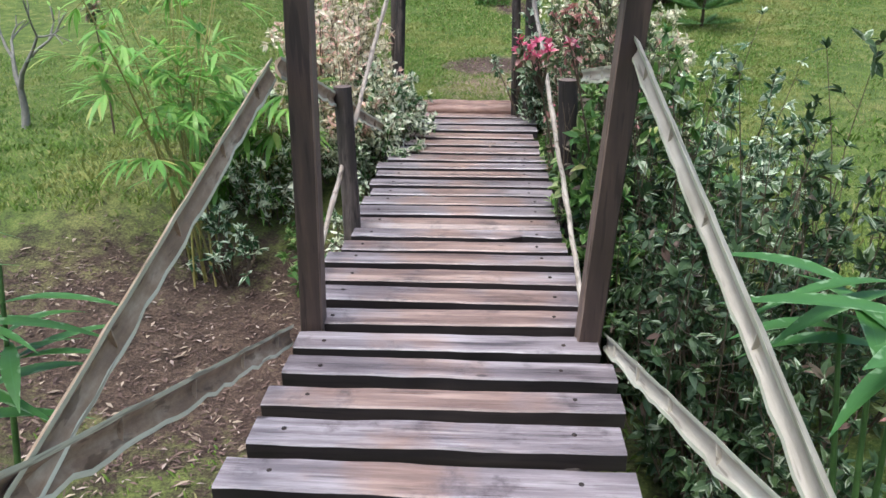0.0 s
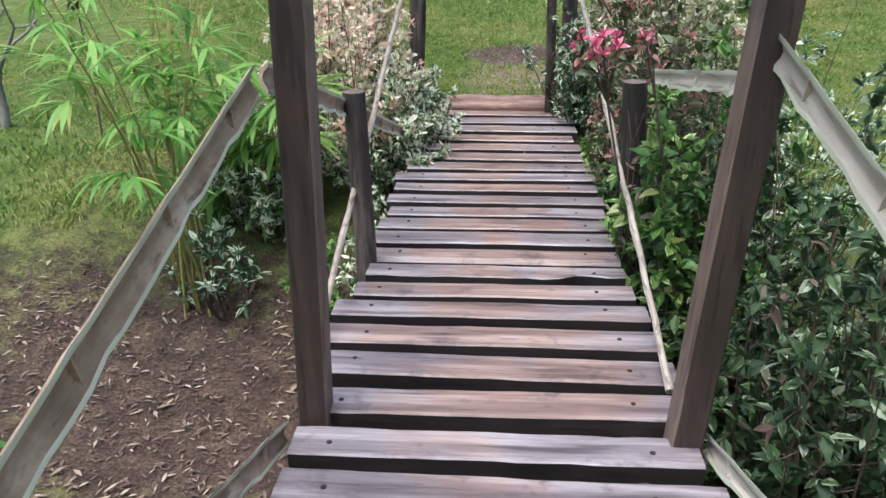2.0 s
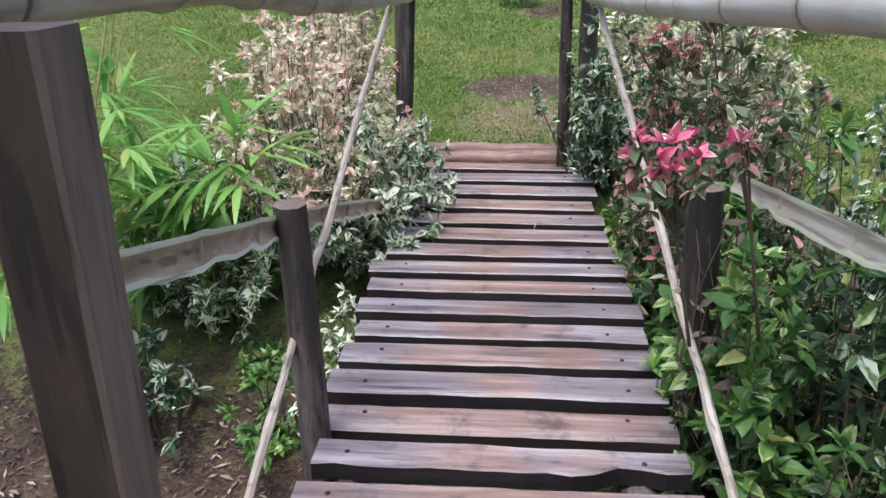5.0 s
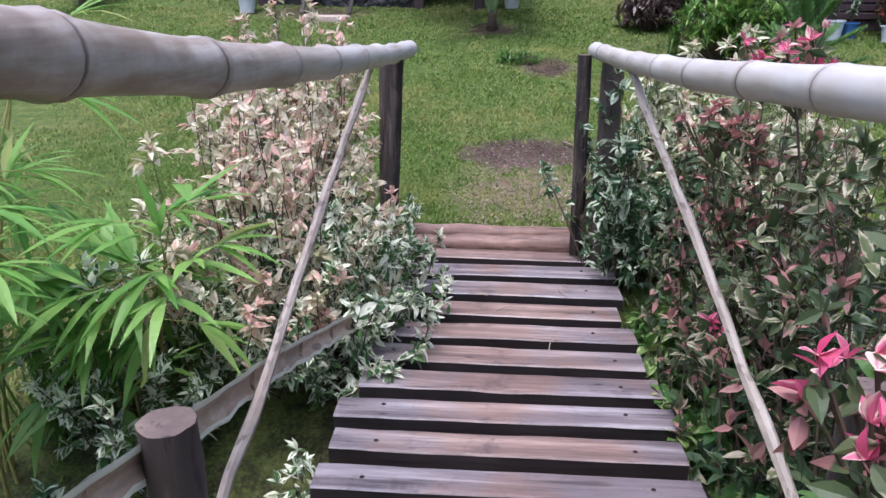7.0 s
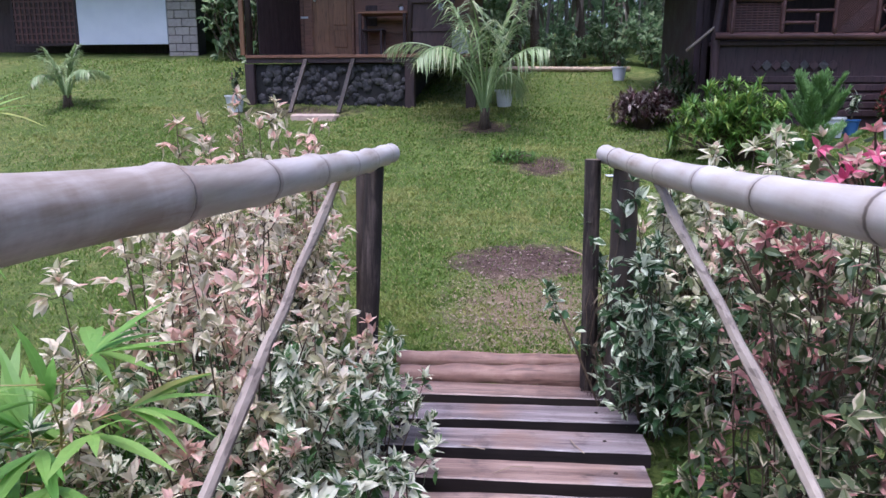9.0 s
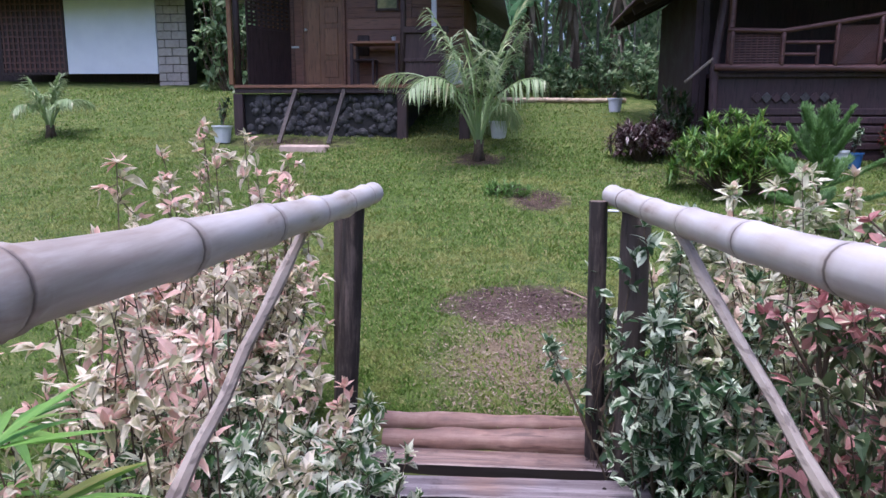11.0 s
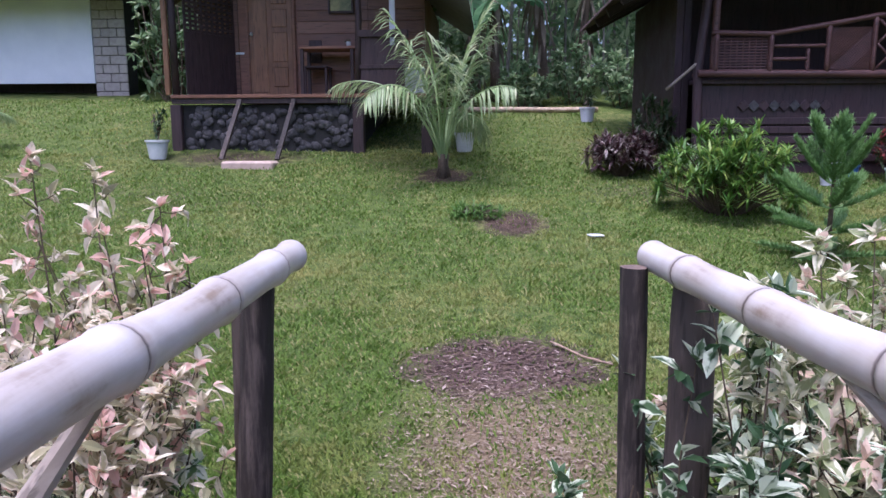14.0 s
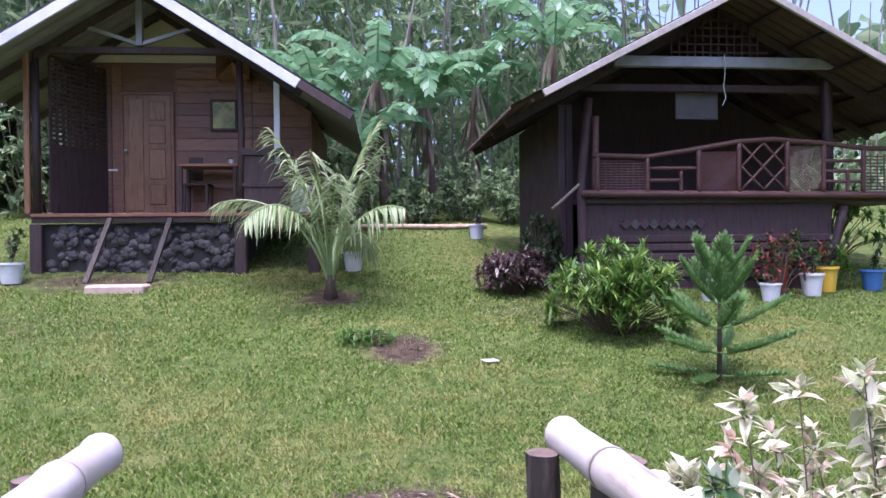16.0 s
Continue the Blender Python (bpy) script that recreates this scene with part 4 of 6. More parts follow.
# ---------------------------------------------------------------- palms, conifer and shrubs on the lawn
def palm(x, y, fronds, length, trunk_h, seed, label, name="coconut_palm", width=0.026):
    rng = random.Random(seed)
    z = ground_z(x, y)
    ob = thing(name, label, "palm", "young palms", pose(x, y, z))
    tr = Geo()
    for k in range(3):
        a = k * 2.1 + 0.4
        tr.tube([(0.07 * math.cos(a), 0.07 * math.sin(a), -0.05), (0.03 * math.cos(a), 0.03 * math.sin(a), trunk_h * 0.5), (0.05 * math.cos(a), 0.05 * math.sin(a), trunk_h)], [0.055, 0.042, 0.03], 9, True)
    part("trunk", tr, STEM, ob, "short fibrous brown palm base", True)
    for k in range(fronds):
        a = 2.4 * k + rng.uniform(-0.35, 0.35)
        ln = length * rng.uniform(0.85, 1.1)
        bend = (0.5, 1.7, 1.05, 2.2)[k % 4] * rng.uniform(0.85, 1.1)
        steep = 1.5 - 0.12 * bend + rng.uniform(-0.08, 0.06)
        g = Geo()
        d = Vector((math.cos(a), math.sin(a), 0))
        pts, n = [], 18
        for i in range(n + 1):
            s = i / n
            ang = steep - bend * s ** 1.5
            if i == 0:
                pts.append(Vector((0, 0, trunk_h * 0.8)) + d * 0.03)
            else:
                pts.append(pts[-1] + (d * math.cos(ang) + Vector((0, 0, math.sin(ang)))) * (ln / n))
        g.tube(pts, [0.020 * (1 - 0.85 * i / n) + 0.002 for i in range(n + 1)], 5, False)
        limp = rng.uniform(0.2, 0.75)
        for i in range(6, n):
            for sub in (0.0, 0.33, 0.66):
                s = (i + sub) / n
                c = pts[i].lerp(pts[i + 1], sub)
                t = (pts[i + 1] - pts[i]).normalized()
                side = t.cross(Vector((0, 0, 1)))
                side = side.normalized() if side.length > 0.05 else Vector((-d.y, d.x, 0))
                for sgn in (-1, 1):
                    q = (s - 0.33) / 0.67
                    l2 = ln * 0.24 * math.sin(math.pi * min(1, 0.22 + 0.74 * q)) ** 0.6 * rng.uniform(0.8, 1.1) + 0.06
                    e = (t * 0.95 + side * sgn * 0.8 + Vector((0, 0, -limp * rng.uniform(0.4, 1.5))) + rand_dir(rng) * 0.16).normalized()
                    g.leaf(c, e, Vector((0, 0, 1)), l2, width * rng.uniform(0.7, 1.2), rng.uniform(0.1, 0.7), 0.25, 4)
        part("frond", g, PALM, ob)
    return ob


palm(-0.02, 14.0, 13, 1.85, 0.30, 8, "young coconut palm with pale arching fronds on a soil ring")
palm(-7.05, 15.2, 9, 0.95, 0.20, 9, "small young palm on the lawn")


def conifer(x, y, height, seed):
    rng = random.Random(seed)
    ob = thing("young_araucaria", "young araucaria conifer with upswept green branches", "tree", "", pose(x, y, ground_z(x, y)))
    t = Geo()
    t.tube([(0, 0, -0.05), (0.01, 0, height * 0.5), (0, 0.01, height * 0.97)], [0.024, 0.018, 0.008], 8)
    part("trunk", t, STEM, ob, smooth=True)
    levels = ((0.05, 0.62, 0.06, 4, 0.35), (0.20, 0.62, 0.17, 5, 0.85), (0.36, 0.55, 0.30, 5, 1.0), (0.52, 0.35, 0.38, 5, 1.1), (0.68, 0.23, 0.36, 5, 1.1))
    for h, reach, rise, n, full in levels:
        turn = rng.uniform(0, 2)
        for k in range(n):
            a = turn + 2 * math.pi * k / n + rng.uniform(-0.15, 0.15)
            d = Vector((math.cos(a), math.sin(a), 0))
            across = Vector((-d.y, d.x, 0))
            r, up = reach * rng.uniform(0.85, 1.1), rise * rng.uniform(0.9, 1.1)
            g = Geo()
            m = 14
            pts = [Vector((0, 0, height * h)) + d * (r * s / m) + Vector((0, 0, up * (s / m) ** 1.5)) for s in range(m + 1)]
            g.tube(pts, [0.009 * (1 - 0.7 * s / m) for s in range(m + 1)], 5, False)
            ropes = [(pts[i], pts[i + 1]) for i in range(2, m)]
            for i in range(3, m - 1):
                t = (pts[i + 1] - pts[i]).normalized()
                for sgn in (-1, 1):
                    ln = 0.12 * full * math.sin(math.pi * (0.25 + 0.65 * i / m)) * rng.uniform(0.75, 1.1)
                    tip = pts[i] + (t * 0.85 + across * sgn * 0.75 + Vector((0, 0, 0.2))).normalized() * ln
                    g.tube([pts[i], tip], [0.004, 0.002], 4, False)
                    ropes.append((pts[i], tip))
            for p, q in ropes:
                tdir = (q - p).normalized()
                for rep in range(int(24 * full) + 6):
                    c = p.lerp(q, rng.random() * 1.05)
                    e = (tdir * 1.4 + rand_dir(rng, 0.25)).normalized()
                    g.leaf(c, e, Vector((0, 0, 1)), rng.uniform(0.034, 0.058), 0.012, -0.2, 0.1, 2)
            part("branch", g, CONIFER, ob)


conifer(3.22, 10.55, 1.28, 12)


def rosette_shrub(x, y, rx, height, heads, seed, label, mat, leaf=0.17, width=0.026, name="leafy_shrub"):
    rng = random.Random(seed)
    ob = thing(name, label, "shrub", "", pose(x, y, ground_z(x, y)))
    w, g = Geo(), Geo()
    for k in range(heads):
        a, q = rng.uniform(0, 2 * math.pi), math.sqrt(rng.random())
        c = Vector((rx * q * math.cos(a), rx * 0.8 * q * math.sin(a), height * (0.35 + 0.65 * math.sqrt(max(0, 1 - q * q))) * rng.uniform(0.45, 1.0)))
        w.tube([Vector((c.x * 0.15, c.y * 0.15, -0.04)), c * 0.55 + Vector((0, 0, 0.02)), c], [0.010, 0.008, 0.005], 5, False)
        for i in range(26):
            d = rand_dir(rng, 0.35 + 0.3 * rng.random())
            ln = leaf * rng.uniform(0.65, 1.15)
            g.leaf(c - Vector((0, 0, rng.uniform(0, 0.1))), d, Vector((0, 0, 1)), ln, width, rng.uniform(0.1, 0.4), 0.15, 4)
    tagged(part("branchwork", w, STEM, ob), kind="stuff")
    tagged(part("foliage", g, mat, ob), kind="stuff")


BRIGHT = leafy("bright_shrub_leaf", (0.07, 0.17, 0.03), (0.20, 0.34, 0.06), None, 0.7, ((0.30, 0.38, 0.07), 0.2), 0.4, 0.3)
rosette_shrub(2.98, 12.2, 0.74, 1.02, 130, 71, "rounded bright green shrub with narrow leaves", BRIGHT)
rosette_shrub(2.32, 14.05, 0.50, 0.62, 60, 72, "dense dark maroon-leaved shrub beside the cottage", MAROON, 0.15, 0.04)
rosette_shrub(2.80, 14.35, 0.35, 0.95, 30, 73, "dark green shrub beside the maroon one", HEDGE, 0.16, 0.035)
rosette_shrub(3.25, 13.75, 0.40, 0.50, 30, 74, "low dark shrub with silvery leaf edges", VARIEGATED_DARK, 0.12, 0.035)
rosette_shrub(0.30, 12.15, 0.32, 0.13, 30, 75, "low weedy tuft beside bare soil", STRAP, 0.12, 0.014, "weed_tuft")


# ---------------------------------------------------------------- woods behind the houses
def banana(x, y, height, leaves, seed, scale=1.0):
    rng = random.Random(seed)
    z = ground_z(x, y)
    ob = thing("banana_plant", "tall banana plant with torn arching leaves and dry skirts", "banana plant", "banana plants", pose(x, y, z))
    t, dry = Geo(), Geo()
    lean = Vector((rng.uniform(-0.25, 0.25), rng.uniform(-0.2, 0.2), 0))
    pts = [lean * (s ** 1.5) + Vector((0, 0, height * s - 0.1)) for s in (0, 0.25, 0.5, 0.75, 1.0)]
    t.tube(pts, [0.12, 0.11, 0.09, 0.08, 0.06], 10)
    part("trunk", t, STEM, ob, smooth=True)
    for k in range(22):
        a = rng.uniform(0, 6.28)
        p = pts[rng.randint(2, 4)] + Vector((math.cos(a), math.sin(a), 0)) * 0.1
        dry.leaf(p, Vector((math.cos(a) * 0.4, math.sin(a) * 0.4, -1)), Vector((math.cos(a), math.sin(a), 0.2)), rng.uniform(0.5, 1.1), rng.uniform(0.05, 0.13), 0.05, 0.3, 4)
    part("dry_leaves", dry, DEADLEAF, ob, "hanging dry brown leaves")
    for k in range(leaves):
        a = 2 * math.pi * k / leaves + rng.uniform(-0.4, 0.4)
        d = Vector((math.cos(a), math.sin(a), 0))
        ln = rng.uniform(1.8, 2.7) * scale
        steep = rng.uniform(0.5, 1.4)
        n = 16
        mid = [pts[-1].copy()]
        for i in range(n):
            s = i / n
            ang = steep - 2.1 * s ** 1.7
            mid.append(mid[-1] + (d * math.cos(ang) + Vector((0, 0, math.sin(ang)))) * (ln / n))
        g = Geo()
        g.tube(mid, [0.025 * (1 - 0.8 * i / n) for i in range(n + 1)], 5, False)
        for i in range(2, n):
            tdir = (mid[i + 1] - mid[i]).normalized()
            side = tdir.cross(Vector((0, 0, 1)))
            side = side.normalized() if side.length > 0.05 else Vector((-d.y, d.x, 0))
            w = 0.25 * scale * math.sin(math.pi * min(1, 0.12 + 0.88 * i / n)) ** 0.6
            for sgn in (-1, 1):
                drop = rng.uniform(0.15, 0.95)
                b0, b1 = mid[i], mid[i].lerp(mid[i + 1], rng.uniform(0.86, 1.0))
                e0 = b0 + side * sgn * w - Vector((0, 0, w * drop)) + tdir * 0.05
                e1 = b1 + side * sgn * w * rng.uniform(0.9, 1.05) - Vector((0, 0, w * drop)) + tdir * 0.05
                vs = [tuple(b0), tuple(b1), tuple(e1), tuple(e0)]
                g.add(vs, [(0, 1, 2, 3)], [[(0.5, 0), (0.5, 1), (0.95, 1), (0.95, 0)]])
        part("leaf", g, BANANA, ob)


for k, (x, y, h) in enumerate(((1.1, 20.0, 2.9), (2.2, 20.6, 2.4), (-0.3, 20.9, 2.6), (3.0, 20.9, 2.9), (4.9, 20.6, 3.8), (0.5, 19.7, 1.5))):
    banana(x, y, h, 7, 90 + k)


def thicket():
    rng = random.Random(7)
    ob = thing("bamboo_thicket", "tall bamboo and forest thicket closing the garden", "woods", kind="stuff")
    g = Geo()
    for k in range(150):
        x, y = rng.uniform(-16, 16), rng.uniform(20.8, 25)
        if x < -5 and y < 24.5:
            continue
        z = ground_z(x, y)
        h = rng.uniform(5, 9)
        lx, ly = rng.uniform(-1.0, 1.0), rng.uniform(-1.2, 0.4)
        r = rng.uniform(0.025, 0.05)
        g.tube([(x, y, z), (x + lx * 0.25, y + ly * 0.25, z + h * 0.5), (x + lx, y + ly, z + h)], [r, r * 0.8, r * 0.4], 5, False)
    part("culms", g, GREYSTEM, ob)
    g = Geo()
    for k in range(64000):
        x = rng.uniform(-19, 19)
        depth = rng.random()
        y = 21.4 + 5.6 * depth
        z0 = ground_z(x, y)
        h = 9.5 * rng.random() ** 0.9
        clump = noise.noise((x * 0.5, y * 0.5, h * 0.45)) + 0.5 * noise.noise((x * 1.4, y, h * 1.2))
        if clump < -0.18 and rng.random() < 0.8:
            continue
        if x < -4.5 and y < 24.8:
            y += 3.2
        if 8.0 < x and z0 + h > 3.9 + 1.2 * noise.noise((x, 0, 2)):
            continue
        d = rand_dir(rng, -0.45)
        ln = rng.uniform(0.28, 0.6)
        g.leaf(Vector((x, y, z0 + h)), d, rand_dir(rng, 0.5), ln, ln * 0.24, 0.3, 0.1, 2)
    part("foliage", g, WOODS, ob)


thicket()


def far_woods():
    """A bumpy dark mass of distant trees round the garden."""
    rng = random.Random(17)
    ob = thing("far_trees", "distant dark green trees round the garden", "woods", kind="stuff")
    g = Geo()
    for k in range(26000):
        a = rng.uniform(0, 2 * math.pi)
        r = rng.uniform(26, 34)
        x, y = r * math.sin(a), 6 + r * math.cos(a)
        if y > 4 and abs(x) < 15 and y < 26.5:
            continue
        top = 9.5 + 3 * noise.noise((x * 0.12, y * 0.12, 0))
        if math.cos(a) > 0.2 and math.sin(a) > 0.22:
            top = 6.4 + 2 * noise.noise((x * 0.2, y * 0.2, 1))
        h = top * rng.random()
        ln = rng.uniform(0.6, 1.2)
        g.leaf(Vector((x, y, ground_z(x, y) + h)), rand_dir(rng, -0.2), rand_dir(rng, 0.6), ln, ln * 0.55, 0.3, 0.1, 2)
    part("foliage", g, WOODS, ob)


far_woods()


# ---------------------------------------------------------------- wooden cottage with a porch
def sloped_wall(name, u0, u1, v0, v1, z0, top, mat, parent, label=""):
    """A wall between u0 and u1 whose upper edge follows top(u)."""
    g = Geo()
    n = 12
    vs, fs = [], []
    for i in range(n + 1):
        u = u0 + (u1 - u0) * i / n
        vs += [(u, v0, z0), (u, v0, top(u)), (u, v1, z0), (u, v1, top(u))]
    for i in range(n):
        a, b = i * 4, i * 4 + 4
        fs += [(a, b, b + 1, a + 1), (a + 2, a + 3, b + 3, b + 2), (a + 1, b + 1, b + 3, a + 3), (a, a + 2, b + 2, b)]
    fs += [(0, 1, 3, 2), (n * 4, n * 4 + 2, n * 4 + 3, n * 4 + 1)]
    g.add(vs, fs)
    return part(name, g, mat, parent, label)


def cottage_left():
    rng = random.Random(41)
    at = pose(-3.95, 15.42, 0, 0, 0, -4)
    ob = thing("wooden_cottage", "red-brown wooden cottage with a gabled porch on a stone base", "cottage", at=at)
    F, WALL = 1.95, 0.95

    def boxes(name, items, mat, label="", bevel=0.006, parent=ob):
        g = Geo()
        for lo, hi in items:
            g.box(lo, hi, None, bevel)
        return part(name, g, mat, parent, label)
    boxes("porch_floor", [((-0.06, -0.06, F - 0.05), (3.75, WALL, F))], SIDING, "red-brown porch floor")
    boxes("porch_beam", [((-0.06, -0.03, F - 0.13), (3.3, 0.05, F - 0.053))], DARKWOOD)
    base = boxes("stone_base", [((0.06, 0.06, 0.85), (2.7, 3.9, F - 0.14))], MORTAR, "dark rubble stone base")
    for k in range(150):
        u, z = rng.uniform(0.14, 2.62), rng.uniform(1.08, F - 0.2)
        g = Geo()
        r = rng.uniform(0.045, 0.085)
        prof = [(r * 0.55, -0.035), (r * rng.uniform(0.85, 1.1), -0.01), (r * rng.uniform(0.7, 0.95), 0.02), (r * 0.3, 0.04)]
        g.tube_z(prof, 7, (0, 0, 0))
        s = part("stone", g, STONE, base)
        s.matrix_basis = pose(u, 0.055, z, 90 + rng.uniform(-15, 15), rng.uniform(0, 360), 0) @ Matrix.Diagonal((rng.uniform(0.8, 1.4), 1, 1, 1))
    for u in (0.0, 2.72, 3.72):
        g = Geo()
        g.box((u - 0.09, -0.03, 0.85), (u + 0.07, 0.13, F - 0.14), None, 0.01)
        part("base_pier", g, DARKWOOD, ob)
    g = Geo()
    g.tube([(0.0, 0.02, F), (-0.01, 0.02, 4.15)], 0.055, 10)
    part("porch_post", g, DARKWOOD, ob, "dark round porch post", True)
    g = Geo()
    g.box((-0.14, -0.05, F), (-0.065, 0.02, 4.15), None, 0.008)
    part("porch_post", g, DOORWOOD, ob, "pale squared corner post")
    g = Geo()
    g.tube([(2.70, 0.02, F), (2.74, 0.0, 3.0), (2.71, 0.02, 4.15)], 0.045, 10)
    part("porch_post", g, DARKWOOD, ob, "crooked dark porch post", True)
    boxes("tie_beam", [((-0.06, -0.03, 4.13), (2.80, 0.07, 4.22))], DARKWOOD, "dark tie beam")
    # wall of overlapping boards with the door opening left free
    def roof_at(u):
        return 5.05 - abs(u - 1.38) * (5.05 - 3.64) / 2.26 - 0.14

    def wall_top(u):
        return min(4.25, roof_at(u))
    wall = sloped_wall("front_wall", 1.56, 3.60, WALL + 0.03, WALL + 0.09, F, wall_top, SIDING, ob, "red-brown board wall")
    sloped_wall("front_wall", 0.0, 0.80, WALL + 0.03, WALL + 0.09, F, wall_top, SIDING, ob, "red-brown board wall")
    sloped_wall("front_wall", 0.80, 1.56, WALL + 0.03, WALL + 0.09, 3.81, wall_top, SIDING, ob)
    boxes("side_wall", [((-0.02, WALL + 0.09, F), (0.04, 4.0, roof_at(0.0) - 0.02))], SIDING, "", 0)
    boxes("side_wall", [((3.56, WALL + 0.09, F), (3.60, 4.0, roof_at(3.6)))], SIDING, "", 0)
    sloped_wall("rear_wall", 0.04, 3.56, 3.94, 4.0, F, roof_at, SIDING, ob)
    z = F + 0.01
    while z < 4.20:
        h = rng.uniform(0.17, 0.21)
        for u0, u1 in ((1.60, 2.72), (2.72, 3.58)):
            g = Geo()
            g.box((0, -0.02, 0), (min(u1, 1.38 + (4.91 - z - h) / 0.624) - u0 - 0.006, 0.0, min(h, 4.24 - z) - 0.006), None, 0.003)
            b = part("board", g, SIDING, wall)
            b.matrix_basis = pose(u0, WALL + 0.028, z, -1.5)
        z += h
    for u in (0.18, 0.34, 0.50, 0.66):
        g = Geo()
        g.box((0, -0.02, F + 0.01), (0.15, 0.0, 4.2), None, 0.003)
        b = part("board", g, SIDING, wall)
        b.matrix_basis = pose(u, WALL + 0.028, 0)
    door = boxes("door", [((0.83, WALL - 0.01, F + 0.01), (1.52, WALL + 0.03, 3.76))], DOORWOOD, "varnished panelled wooden door, closed", 0.006)
    for z0, z1 in ((2.12, 2.42), (2.50, 2.95), (3.03, 3.30), (3.38, 3.66)):
        boxes("door_panel", [((1.20, WALL - 0.03, z0), (1.44, WALL - 0.012, z1))], DOORWOOD, "", 0.012, door)
    boxes("door_stile", [((0.90, WALL - 0.022, F + 0.08), (1.12, WALL - 0.011, 3.70))], DOORWOOD, "", 0.004, door)
    g = Geo()
    g.tube([(0.88, WALL - 0.01, 2.92), (0.88, WALL - 0.06, 2.92), (0.88, WALL - 0.07, 2.92)], [0.014, 0.014, 0.028], 10)
    part("door_knob", g, PLASTIC, door, "pale metal door knob", True)
    boxes("door_frame", [((0.79, WALL - 0.02, F), (0.828, WALL + 0.08, 3.80)), ((1.523, WALL - 0.02, F), (1.565, WALL + 0.08, 3.80)), ((0.79, WALL - 0.02, 3.763), (1.565, WALL + 0.08, 3.81))], SIDING)
    boxes("door_plate", [((0.60, WALL - 0.012, 2.62), (0.74, WALL - 0.0, 2.655))], PLASTIC, "small white plate")
    # lattice screen with oblong openings
    g = Geo()
    m = pose(0.14, 0.12, 0, 0, 0, 62)
    ln = 0.92
    for k in range(10):
        g.box((k * ln / 9 - 0.018, -0.012, F + 0.02), (k * ln / 9 + 0.018, 0.012, 4.12), m)
    for k in range(19):
        zz = 2.9 + k * 1.22 / 18
        g.box((0, -0.016, zz - 0.018), (ln, 0.016, zz + 0.018), m)
    g.box((0, -0.006, F + 0.02), (ln, 0.006, 2.88), m)
    part("lattice_screen", g, DARKWOOD, ob, "dark lattice screen with small openings")
    # gable: roof sheets, barge boards, king post and struts
    uc, half, za, ze, v0, v1 = 1.38, 2.26, 5.05, 3.64, -0.82, 4.3
    for sgn in (-1, 1):
        g = Geo()
        n = 40
        long = 1.30 if sgn > 0 else 1.0
        vs, fs = [], []
        for i in range(n + 1):
            v = v0 + (v1 - v0) * i / n
            bump = 0.012 * math.cos(i * math.pi)
            for lift in (0.0, -0.02):
                vs += [(uc, v, za + bump + lift), (uc + sgn * half * long, v, za - (za - ze) * long + bump + lift)]
        for i in range(n):
            a, b = i * 4, (i + 1) * 4
            fs += [(a, a + 1, b + 1, b), (a + 2, b + 2, b + 3, a + 3), (a + 1, a + 3, b + 3, b + 1)]
        g.add(vs, fs)
        part("roof_sheet", g, TIN, ob, "grey corrugated roof sheet")
        ang = math.degrees(math.atan2(za - ze, half))
        ln = math.hypot(half, za - ze)
        g = Geo()
        g.box((0, -0.02, -0.15), (ln + 0.02, 0.02, -0.022), pose(uc, v0, za, 0, ang if sgn > 0 else 180 - ang, 0) if sgn > 0 else pose(uc, v0, za) @ Matrix.Scale(-1, 4, (1, 0, 0)) @ pose(0, 0, 0, 0, ang, 0), 0.004)
        part("barge_board", g, BARGE, ob, "bluish white barge board")
        if sgn > 0:
            g = Geo()
            g.box((ln + 0.025, -0.02, -0.13), (ln * long + 0.02, 0.02, -0.022), pose(uc, v0, za, 0, ang, 0), 0.004)
            part("fascia_board", g, DARKWOOD, ob, "dark unpainted end of the barge board")
        for v in (0.0, 0.9, 1.9, 2.9):
            g = Geo()
            g.box((0, -0.03, -0.13), (ln - 0.05, 0.03, -0.035), pose(uc, v, za) @ (Matrix.Scale(sgn, 4, (1, 0, 0))) @ pose(0, 0, 0, 0, ang, 0))
            part("rafter", g, DARKWOOD, ob)
        g = Geo()
        a = Vector((uc, 0.02, 4.26))
        b = Vector((uc + sgn * 0.78, 0.02, 4.52))
        g.tube([a, b], 0.035, 4)
        part("strut", g, TIN, ob, "grey truss strut")
    boxes("king_post", [((uc - 0.045, -0.02, 4.24), (uc + 0.045, 0.06, 4.98))], TIN, "grey king post")
    sloped_wall("gable_board", 0.1, 2.66, WALL + 0.04, WALL + 0.08, 4.255, roof_at, CREAM, ob, "cream gable board")
    # right end of the porch
    boxes("side_panel", [((3.18, 0.0, 2.62), (3.26, 0.04, 3.92))], BARGE, "white hanging panel")
    boxes("lattice_rail", [((2.74, -0.02, F + 0.02), (3.42, 0.04, F + 0.10)), ((2.74, -0.02, 2.30), (3.42, 0.04, 2.36)), ((2.74, -0.04, 2.74), (3.44, 0.10, 2.84)), ((2.76, 0.0, F + 0.1), (3.40, 0.03, 2.74))], DARKWOOD, "dark boarded porch rail")
    # ladder stringers
    for u in (0.98, 1.78):
        g = Geo()
        g.tube([(u, -0.05, F - 0.08), (u - 0.14, -0.55, 1.02)], 0.042, 4)
        part("stair_stringer", g, BARK, ob, "slanting dark stair stringer")
    # picture on the wall
    pic = thing("wall_picture", "small framed picture of yellow flowers on the cottage wall", "picture", at=at @ pose(2.30, WALL - 0.02, 3.46))
    g = Geo()
